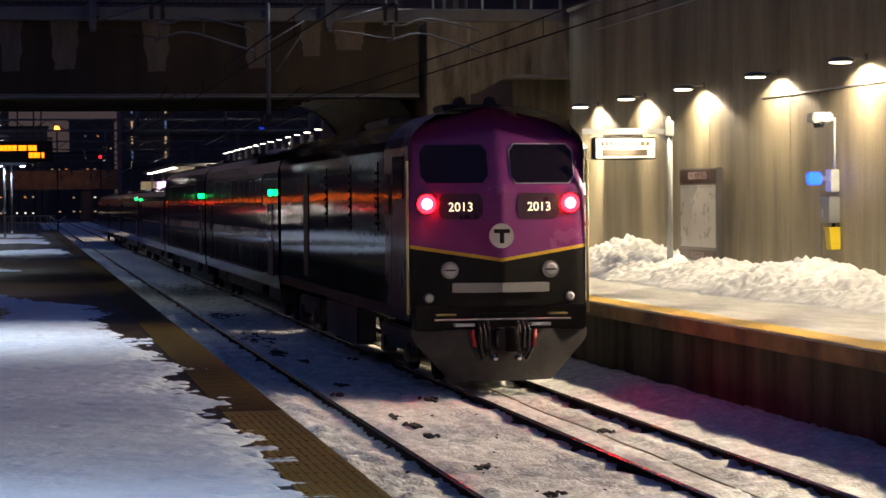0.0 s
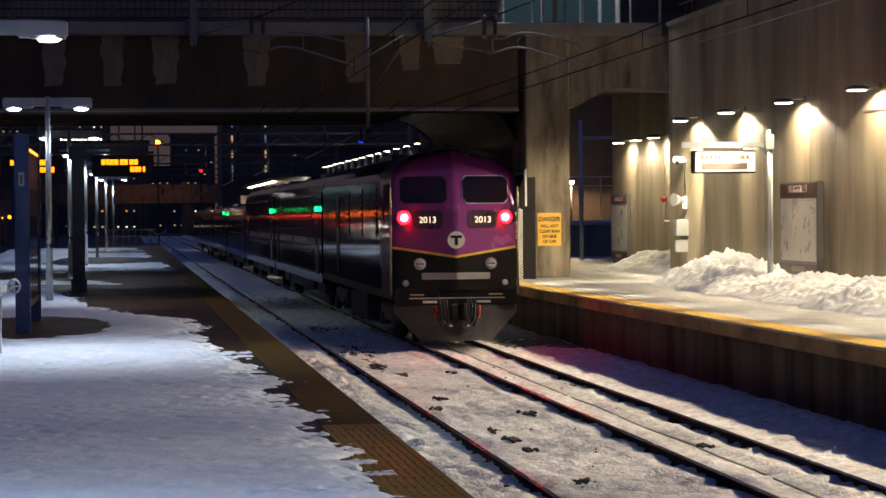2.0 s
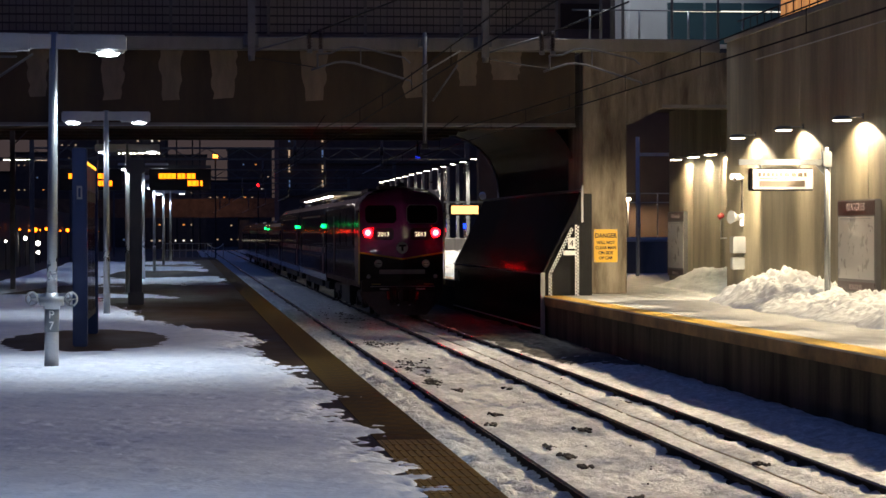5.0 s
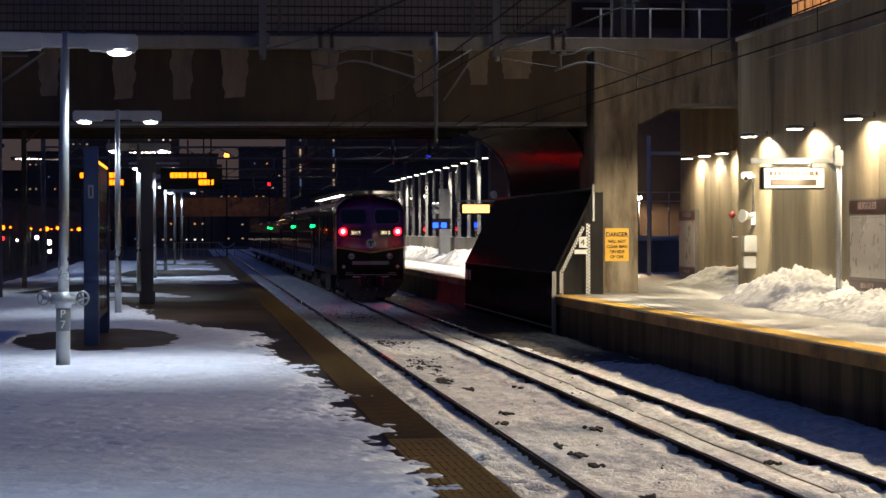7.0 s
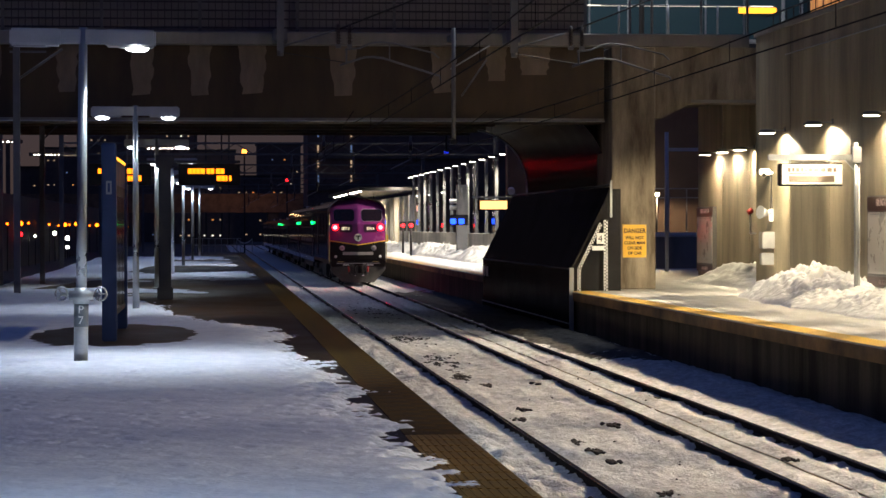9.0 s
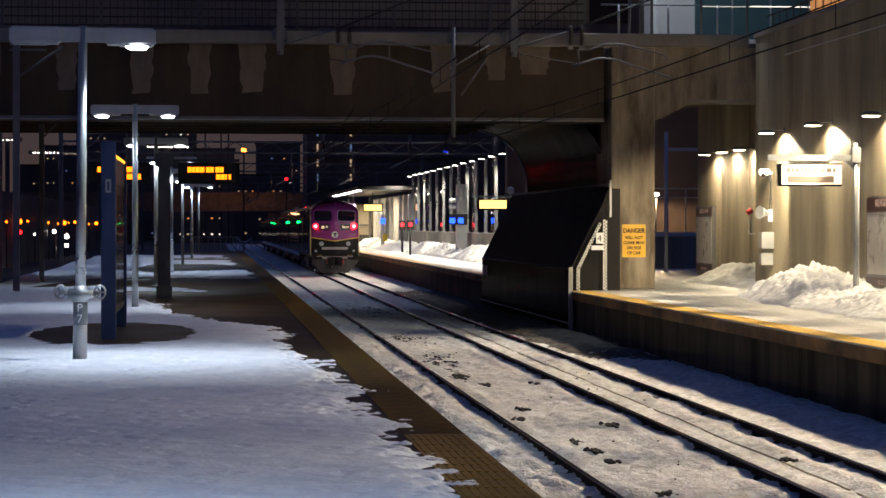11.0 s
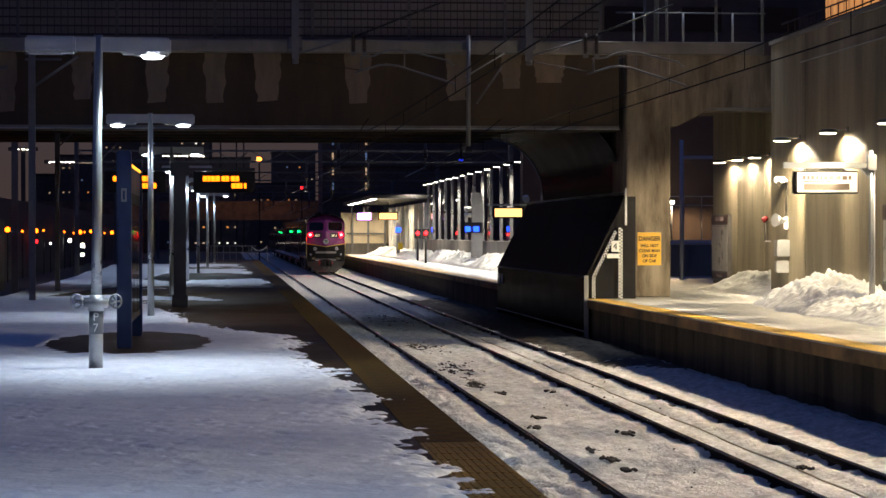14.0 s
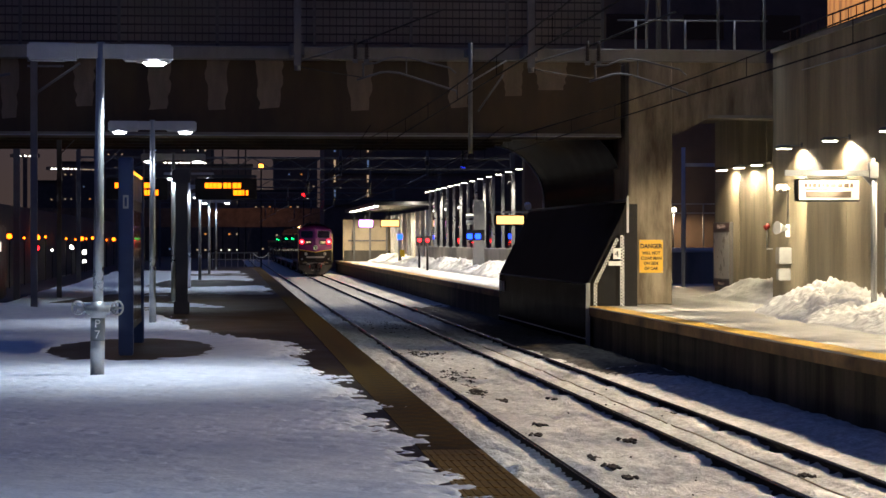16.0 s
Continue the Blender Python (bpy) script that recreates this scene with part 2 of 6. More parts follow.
M_BEIGE = surface("beige_wall", (0.5, 0.42, 0.30), 0.7, vary=0.2, scale=1)
M_BRICK = surface("far_brick", (0.25, 0.16, 0.10), 0.85, vary=0.5, scale=0.6)
M_NIGHTWALL = surface("night_wall", (0.13, 0.10, 0.09), 0.85, vary=0.3)
M_CLOD = surface("dirty_clod", (0.085, 0.07, 0.055), 0.8, vary=0.5, scale=6)
M_BUSWHITE = surface("bus_white", (0.6, 0.62, 0.62), 0.35, vary=0.1)
M_BUSDARK = surface("bus_dark", (0.02, 0.03, 0.05), 0.35, vary=0.1)
M_BUSGLASS = glow("bus_lit_glass", (0.03, 0.07, 0.085), 0.06)
M_BLUEDIM = glow("dim_blue_lamp", (0.02, 0.05, 1.0), 0.7)
M_BROWNWALL = surface("brown_render", (0.16, 0.11, 0.08), 0.85, vary=0.3, scale=0.5)
M_LAMPW = glow("far_lamp_lens", (1.0, 0.93, 0.82), 12)
M_AMBER = glow("amber_led", (1.0, 0.20, 0.004), 2.6)
M_REDCORE = glow("red_core", (1.0, 0.45, 0.5), 3)
M_WINORANGE = glow("orange_window", (1.0, 0.35, 0.08), 0.5)
M_AMBERDIM = glow("amber_strip", (1.0, 0.42, 0.03), 1.6)
M_LEDFACE = glow("led_face", (1.0, 0.55, 0.18), 1.6)
M_SIGNFACE = glow("sign_face", (1.0, 0.93, 0.82), 0.2)
M_SIGNTEXT = surface("sign_text", (0.25, 0.19, 0.14), 0.6, vary=0.1)
M_BLUELAMP = glow("blue_beacon", (0.01, 0.06, 1.0), 4)
M_REDLAMP = glow("red_signal", (1.0, 0.01, 0.015), 6)
M_GREENLAMP = glow("green_lamp", (0.004, 1.0, 0.16), 4)
M_ORANGE = glow("orange_lamp", (1.0, 0.14, 0.005), 6)
M_ORANGEBIG = glow("orange_street_lamp", (1.0, 0.25, 0.03), 5)
M_PURPLELED = glow("purple_screen", (0.55, 0.2, 1.0), 2.2)
M_WINDOW = glow("lit_window", (1.0, 0.9, 0.75), 0.9)
M_WINDIM = glow("dim_window", (1.0, 0.66, 0.38), 0.34)
M_WINBLUE = glow("blue_window", (0.4, 0.6, 1.0), 0.12)
M_WARMPANE = glow("warm_pane", (1.0, 0.42, 0.13), 0.42)
M_WARMDIM = glow("warm_pane_dim", (1.0, 0.45, 0.17), 0.22)
M_BRACKET = surface("overhead_steel", (0.19, 0.195, 0.215), 0.5, 0.2, vary=0.3, bump=0.03)

# ---- ground and track ----
def relief(xs, ys, fn):
    """A height field as one mesh."""
    X, Y = np.meshgrid(np.array(xs), np.array(ys))
    Z = fn(X, Y)
    co = np.stack([X.ravel(), Y.ravel(), Z.ravel()], 1)
    w, h = len(xs), len(ys)
    q = np.arange(w * h).reshape(h, w)
    f = np.stack([q[:-1, :-1].ravel(), q[:-1, 1:].ravel(), q[1:, 1:].ravel(), q[1:, :-1].ravel()], 1)
    me = bpy.data.meshes.new("relief")
    me.from_pydata(co.tolist(), [], f.tolist())
    me.polygons.foreach_set("use_smooth", np.ones(len(f), dtype=bool))
    return me


def waves(X, Y, n, lo, hi, seed, squash=1.0):
    """Soft random relief, about -1 to 1, from waves of lo to hi metres."""
    r = np.random.RandomState(seed)
    Z = np.zeros_like(X)
    for _ in range(n):
        k = 2 * math.pi / (lo * (hi / lo) ** r.rand())
        a = r.rand() * 2 * math.pi
        Z += np.sin(k * (X * math.cos(a) + Y * math.sin(a) * squash) + r.rand() * 6.28)
    return Z / math.sqrt(n)


def rough_noise(X, Y, scale, seed):
    """Value noise on a lattice."""
    r = np.random.RandomState(seed)
    T = r.rand(256, 256)
    u, v = X / scale + 1000, Y / scale + 1000
    i, j = np.floor(u).astype(int), np.floor(v).astype(int)
    a, b = u - i, v - j
    a, b = a * a * (3 - 2 * a), b * b * (3 - 2 * b)
    g = lambda p, q: T[p % 256, q % 256]
    return (g(i, j) * (1 - a) + g(i + 1, j) * a) * (1 - b) + (g(i, j + 1) * (1 - a) + g(i + 1, j + 1) * a) * b


RAILS = (3.41, 4.91, 7.37, 8.87)


def bed_height(X, Y):
    Z = GROUND + 0.045 + 0.06 * (rough_noise(X, Y, 0.9, 1) - 0.5) + 0.06 * (rough_noise(X, Y, 0.30, 2) - 0.5) + 0.06 * (rough_noise(X, Y, 0.15, 3) - 0.5)
    for x in RAILS:  # ploughed clear along each rail, a ridge beside it
        d = np.abs(X - x)
        Z += 0.035 * np.exp(-((d - 0.36) / 0.16) ** 2) + 0.015 * np.exp(-(d / 0.2) ** 2)
        # sleepers just under the snow beside the rail
        Z += (0.012 + 0.014 * rough_noise(X, Y, 1.3, 6)) * np.cos(2 * math.pi * Y / 0.61 + x) * np.exp(-((d - 0.12) / 0.16) ** 2)
    Z += 0.14 * np.exp(-((X - 10.6) / 0.8) ** 2) - 0.035 * np.exp(-((X - 8.15) / 0.045) ** 2)
    heap = np.abs(rough_noise(X + 0.4 * Y, Y - 0.3 * X, 0.42, 7) - 0.5) + 0.5 * np.abs(rough_noise(X, Y, 0.2, 8) - 0.5)
    Z += np.exp(-((X - 4.15) / 0.38) ** 2) * (0.15 - 0.34 * heap)          # lumps thrown up between platform and rail
    Z += 0.018 * (rough_noise(X, Y * 0.12, 0.14, 9) - 0.5) * (X > 5.0)     # scraped along the track
    Z += 0.10 * np.exp(-((X - 2.75) / 0.35) ** 2) * (0.5 + rough_noise(X, Y, 0.5, 4))
    return Z


ground = solo("ground", box(B(), -400, 400, -60, 1500, GROUND - 0.6, GROUND - 0.07), M_FARGROUND, "dark snowy ground to the horizon", "ground", "structure")
bed = new("track_bed", relief(lin(2.4, 11.3, 128), [14 * (112 / 14) ** (i / 519) for i in range(520)], bed_height))
bed.data.materials.append(M_TRACKSNOW)
tagged(bed, "ploughed dirty snow over the track ballast", "snow", kind="structure")
bed_far = new("track_bed_far", relief(lin(2.4, 11.3, 60), lin(112, 430, 260), bed_height))
bed_far.data.materials.append(M_TRACKSNOW)
tagged(bed_far, "snow covered track bed beyond the bridge", "snow", kind="structure")


def rail(x):
    t = thing("rail", "worn steel running rail half buried in snow", "rail", (x, 0, RAIL), kind="structure")
    foot = [(-0.07, -0.17), (0.07, -0.17), (0.07, -0.155), (0.012, -0.13), (0.012, -0.045), (0.035, -0.03), (0.035, -0.02), (-0.035, -0.02), (-0.035, -0.03), (-0.012, -0.045), (-0.012, -0.13), (-0.07, -0.155)]
    part("web", prism(B(), foot, -20, 430), M_RUST, t)
    crown = [(0.037 * math.sin(a), -0.022 + 0.022 * math.cos(a)) for a in lin(-1.4, 1.4, 9)]
    part("railhead", prism(B(), crown, -20, 430), M_HEAD, t, "polished rail head")


for x in RAILS:
    rail(x)
q = random.Random(40)
t = thing("track_cable", "thin tan cable lying along the middle of the track", "cable", (0, 0, 0))
part("run", tube(B(), [(8.12 + q.uniform(-0.02, 0.02), 14 + i * 1.5, GROUND + 0.055 + q.uniform(-0.01, 0.015)) for i in range(46)], 0.014, 6), M_BEIGE, t)

# ---- platforms ----
NEAR_EDGE, FAR_EDGE = 2.46, 11.12
outline = [(-12, -20), (NEAR_EDGE, -20), (NEAR_EDGE, 190), (-1.6, 190), (-2.4, 150), (-3.6, 112), (-5.2, 86), (-6.8, 72), (-9, 52)]
solo("platform_near", prism(B(), outline, GROUND - 0.3, 0.0, "z"), M_WET, "wet dark concrete platform with snow left lying", "platform", "structure")
lip = thing("platform_edge_near", "worn muddy yellow tactile platform edge", "platform edge", (0, 0, 0), kind="structure")
me_tile = mesh_of("tile", bevel(box(B(), 0, 0.60, 0, 0.598, 0.001, 0.009), 0.003, 1), M_YELLOW)
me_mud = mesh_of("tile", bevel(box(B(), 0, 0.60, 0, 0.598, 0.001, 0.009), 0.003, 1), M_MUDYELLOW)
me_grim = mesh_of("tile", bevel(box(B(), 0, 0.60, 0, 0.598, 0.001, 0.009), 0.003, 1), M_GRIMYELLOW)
bar_mesh = B()
for i in range(8):
    box(bar_mesh, 0.04 + i * 0.07, 0.07 + i * 0.07, 0.02, 0.578, 0.009, 0.0135)
me_bars = mesh_of("ribs", bar_mesh, M_MUDYELLOW)
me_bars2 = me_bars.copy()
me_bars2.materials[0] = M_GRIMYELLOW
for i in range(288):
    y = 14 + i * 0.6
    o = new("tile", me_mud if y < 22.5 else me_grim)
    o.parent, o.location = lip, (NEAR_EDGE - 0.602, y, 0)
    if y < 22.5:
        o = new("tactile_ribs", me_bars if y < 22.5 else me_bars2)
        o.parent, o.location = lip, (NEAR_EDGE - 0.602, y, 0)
solo("platform_nosing", box(B(), NEAR_EDGE - 0.05, NEAR_EDGE + 0.012, 10, 190, -0.16, -0.004), M_CONC, "pale concrete edge beam of the platform", "platform edge", "structure")


def snow_edge(Y):
    """How far the lying snow reaches towards the tracks."""
    return np.interp(Y, [10, 18.8, 22, 25.7, 31.4, 36, 40, 44, 47, 49, 51, 56, 62, 70], [1.8, 1.8, 1.8, 1.74, 1.6, 1.35, 1.1, 1.2, 1.15, 0.5, -0.3, -1.0, -1.6, -2.6])


def snow_height(X, Y):
    d = snow_edge(Y) - X + 0.42 * (rough_noise(X, Y * 0.45, 0.6, 11) - 0.5) + 0.34 * (rough_noise(X * 0.3, Y, 0.17, 12) - 0.5) + 0.45 * (rough_noise(X * 0.4, Y, 0.10, 13) - 0.5) + 0.45 * (rough_noise(X, Y, 0.09, 17) - 0.5)
    k = ((X + 1.83) / 1.55) ** 2 + ((Y - 45.5) / 4.6) ** 2     # bare patch round the information stand
    d = np.minimum(d, (np.sqrt(k) - 1) * 0.8 + 0.1 * (rough_noise(X, Y, 0.4, 14) - 0.5))
    cover = np.clip(d / 0.35, -1, 1)
    Z = 0.05 * cover + np.where(cover > 0, 0.017, 0.0) * (rough_noise(X, Y, 0.22, 15) - 0.4) + 0.02 * (rough_noise(X, Y, 1.6, 16) - 0.5) * (cover > 0)
    r = np.random.RandomState(5)
    for _ in range(420):                                       # trodden footprints
        fx, fy = r.uniform(-5, 1.7), 14 + 24 * r.rand() ** 1.2
        a, s = r.uniform(-0.5, 0.5), r.uniform(0.35, 0.85)
        u, v = (X - fx) * math.cos(a) + (Y - fy) * math.sin(a), -(X - fx) * math.sin(a) + (Y - fy) * math.cos(a)
        q = (u / (0.085 * s)) ** 2 + (v / (0.19 * s)) ** 2
        Z -= (0.016 * np.exp(-q) - 0.006 * np.exp(-((np.sqrt(q) - 1.6) / 0.5) ** 2)) * (cover > 0.3)
    return Z


snow = new("platform_snow", relief(lin(-11.5, 2.3, 300), [13 * (72 / 13) ** (i / 719) for i in range(720)], snow_height))
snow.data.materials.append(M_SNOW)
tagged(snow, "trodden snow lying over the platform", "snow", kind="stuff")


def snow_far(X, Y):
    c = np.zeros_like(X) - 1
    for y0, w, x1 in ((76, 3.0, -0.4), (99, 7.0, 1.4), (131, 7, 1.0), (156, 6, 0.8)):
        c = np.maximum(c, np.minimum(1 - np.abs(Y - y0) / w, (x1 - X) / 0.8) + 1.0 * (rough_noise(X * 0.6, Y * 0.25, 0.8, 21) - 0.5) + 0.5 * (rough_noise(X, Y * 0.3, 0.3, 22) - 0.5))
    return 0.04 * np.clip(c * 2, -1, 1)


snow2 = new("drifted_snow", relief(lin(-7.5, 2.0, 80), lin(70, 165, 240), snow_far))
snow2.data.materials.append(M_SNOW)
tagged(snow2, "thin snow strips left on the platform", "snow", kind="stuff")

# the far platform runs up to the black screen under the bridge and on behind it
solo("platform_slab", box(B(), FAR_EDGE + 0.01, 24, 10, 250, -0.28, -0.03), M_RUSTEDGE, "rust-brown stained edge of the platform slab", "platform", "structure")
solo("platform_far", box(B(), FAR_EDGE, 24, 10, 250, -0.03, 0.0), M_ICE, "wet icy concrete platform deck", "platform", "structure")
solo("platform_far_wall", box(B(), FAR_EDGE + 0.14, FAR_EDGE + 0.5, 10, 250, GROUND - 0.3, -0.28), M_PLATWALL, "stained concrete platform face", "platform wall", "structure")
lip2 = thing("platform_edge_far", "bright yellow tactile platform edge", "platform edge", (0, 0, 0), kind="structure")
for i in range(200):
    o = new("tile", me_tile)
    o.parent, o.location = lip2, (FAR_EDGE + 0.03, 28 + i * 0.6, 0)
me_tile2 = mesh_of("tile", box(B(), 0, 0.60, 0, 2.39, 0.001, 0.009), M_YELLOW)
for i in range(42):
    o = new("tile", me_tile2)
    o.parent, o.location = lip2, (FAR_EDGE + 0.03, 148 + i * 2.4, 0)


def joints(t, x, y0, y1, step, z1):
    for i in range(int((y1 - y0) / step) + 1):
        part("joint", box(B(), x - 0.006, x + 0.02, y0 + i * step, y0 + i * step + 0.03, 0.0, z1), M_DARK, t)


# ---- walls on the far side ----
WALL = 16.76
wall = solo("wall_east", box(B(), WALL + 0.03, WALL + 0.8, 8, 72.2, 0.0, 7.85), M_DARK, "tall board-marked concrete retaining wall", "wall", "structure")
edges = [8.0, 14.2, 20.3, 26.4, 32.5, 38.6, 44.5, 50.6, 56.9, 63.4, 67.8, 72.2]
r = random.Random(3)
for a, b in zip(edges, edges[1:]):
    n = 3 if b - a > 5 else 2
    for k in range(n):
        p, q = a + (b - a) * k / n, a + (b - a) * (k + 1) / n
        part("panel", box(B(), WALL + (0.004 if k %2 else 0.0), WALL + 0.03, p + (0.03 if k == 0 else 0.006), q, 0.0, 7.85), M_WALL, wall)
part("cap", box(B(), WALL - 0.06, WALL + 0.86, 8, 72.25, 7.85, 7.97), M_CONC, wall)
# darker concrete stands in for a face the wall lamps don't reach
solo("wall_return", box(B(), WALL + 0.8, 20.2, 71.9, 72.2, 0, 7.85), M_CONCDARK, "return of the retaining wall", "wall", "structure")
recess = solo("wall_recess", box(B(), 19.83, 20.5, 72.2, 95.7, 0, 8.2), M_DARK, "recessed concrete wall with board marks", "wall", "structure")
for k in range(10):
    part("panel", box(B(), 19.8 + (0.006 if k % 2 else 0), 19.83, 72.2 + k * 2.35 + 0.03, 72.2 + (k + 1) * 2.35, 0, 8.2), M_WALL, recess)
solo("wall_low", box(B(), 14.5, 40, 112, 112.5, 0, 1.5), M_CONC, "low dark concrete wall", "wall", "structure")
solo("wall_snow", bevel(box(B(), 14.5, 40, 111.9, 112.6, 1.5, 1.72), 0.08, 2), M_BANK, "snow lying on the low wall", "snow", "structure")
solo("ground_bank", box(B(), 24, 60, 10, 250, GROUND - 0.2, -0.05), M_FARGROUND, "dark ground behind the platform", "ground", "structure")

# ---- bridge ----
BF = 75.8
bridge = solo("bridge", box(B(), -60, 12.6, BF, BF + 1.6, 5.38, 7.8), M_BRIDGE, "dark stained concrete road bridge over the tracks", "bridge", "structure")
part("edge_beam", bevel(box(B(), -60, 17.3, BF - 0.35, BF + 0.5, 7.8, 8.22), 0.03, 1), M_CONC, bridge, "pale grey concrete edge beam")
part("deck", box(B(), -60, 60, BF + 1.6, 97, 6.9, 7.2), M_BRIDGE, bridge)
# paler concrete here paints the glints along the lit soffit edge
part("lower_flange", box(B(), -60, 12.6, BF - 0.12, BF, 5.38, 5.5), M_CONC, bridge)
part("road_kerb", box(B(), -60, 60, BF + 1.6, BF + 1.9, 7.2, 7.4), M_CONCDARK, bridge)
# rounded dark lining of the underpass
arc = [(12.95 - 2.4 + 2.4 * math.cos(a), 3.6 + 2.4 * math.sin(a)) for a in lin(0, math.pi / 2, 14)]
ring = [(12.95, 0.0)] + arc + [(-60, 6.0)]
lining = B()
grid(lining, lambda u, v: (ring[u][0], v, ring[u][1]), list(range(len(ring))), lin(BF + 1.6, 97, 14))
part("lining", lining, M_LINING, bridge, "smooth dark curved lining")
# added tube that draws the gleam on the lining's far edge
rim = B()
tube(rim, [(max(x, -20), 97, z) for x, z in ring[1:]], 0.05, 6)
part("rim", rim, M_STEEL, bridge, "thin rim added for the gleam along the lining's edge")
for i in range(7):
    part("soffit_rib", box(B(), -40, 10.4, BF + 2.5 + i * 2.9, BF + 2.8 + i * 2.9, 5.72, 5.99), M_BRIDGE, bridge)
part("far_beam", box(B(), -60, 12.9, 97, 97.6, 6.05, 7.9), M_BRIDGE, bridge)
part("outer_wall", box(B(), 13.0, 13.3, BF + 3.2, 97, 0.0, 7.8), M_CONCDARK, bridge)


def stain(x0, x1, z0, seed):
    q = random.Random(seed)
    pts, n = [], 9
    for i in range(n):
        z = 7.8 + (z0 - 7.8) * i / (n - 1)
        pts.append((x0 + 0.16 * (i / n) * (x1 - x0) + q.uniform(-0.05, 0.05), z))
    for i in range(n - 1, -1, -1):
        z = 7.8 + (z0 - 7.8) * i / (n - 1)
        pts.append((x1 - 0.16 * (i / n) * (x1 - x0) + q.uniform(-0.05, 0.05), z + q.uniform(0, 0.05)))
    part("pale_streak", prism(B(), pts, BF - 0.006, BF + 0.01), M_STREAK, bridge, "pale lime streak on the concrete")


for i, (a, b, z) in enumerate(((-7.2, -6.6, 5.9), (-2.6, -1.8, 6.2), (-0.75, 0.0, 6.2), (0.85, 1.75, 6.25), (3.75, 4.6, 6.2), (6.95, 7.75, 6.3), (8.75, 9.45, 6.7), (9.8, 10.9, 6.9), (-4.9, -4.2, 6.3), (-10.2, -9.2, 6.2))):
    stain(a, b, z, i)

pier = solo("pier", bevel(box(B(), 12.80, 14.23, BF - 0.3, BF + 2.6, 0, 7.8), 0.03, 1), M_PIER, "weathered concrete bridge pier with rust streaks", "pier", "structure")
solo("cross_beam", prism(B(), [(14.23, 5.5), (14.45, 5.5), (15.45, 6.02), (19.8, 6.02), (19.8, 7.8), (14.23, 7.8)], BF - 0.2, BF + 1.2), M_PIER, "concrete cross beam over the platform", "beam", "structure")
solo("beam_soffit_lip", box(B(), 15.42, 19.75, BF - 0.22, BF - 0.2, 6.01, 6.11), M_CONC, "pale lower lip of the cross beam", "beam", "structure")


def fence():
    t = thing("bridge_fence", "tall dark steel fence with mesh panels on the bridge", "fence", (0, BF - 0.05, 8.22))
    x, i = -22.0, 0
    while x < 12.5:
        part("post", box(B(), x - 0.05, x + 0.05, -0.05, 0.05, 0, 2.7), M_GREYSTEEL, t)
        if x < 11:
            m = B()
            for k in range(10):
                box(m, x + 0.05, x + 3.04, -0.012, 0.012, 0.12 + k * 0.27, 0.175 + k * 0.27)
            for k in range(1, 14):
                box(m, x + 0.05 + k * 0.213, x + 0.075 + k * 0.213, 0.013, 0.022, 0.1, 2.65)
            part("mesh_panel", m, M_MESH, t)
        x += 3.09
    part("backing", box(B(), -22, 12, 0.10, 0.13, 0.0, 2.75), M_BACKING, t, "dull grey screen behind the mesh")
    t2 = thing("bridge_railing", "thin galvanised railing on the bridge edge", "railing", (0, BF - 0.05, 8.22))
    for x, h in ((13.08, 0.95), (13.44, 2.4), (14.16, 2.4), (14.7, 0.95), (15.78, 2.4), (16.32, 0.95), (17.3, 2.4)):
        part("post", cyl(B(), (x, 0, 0), (x, 0, h), 0.035 if h < 1 else 0.045, 8), M_STEEL if h < 1 else M_BRACKET, t2)
    part("top_rail", cyl(B(), (12.5, 0, 0.95), (17.4, 0, 0.95), 0.024, 8), M_BRACKET, t2)


fence()


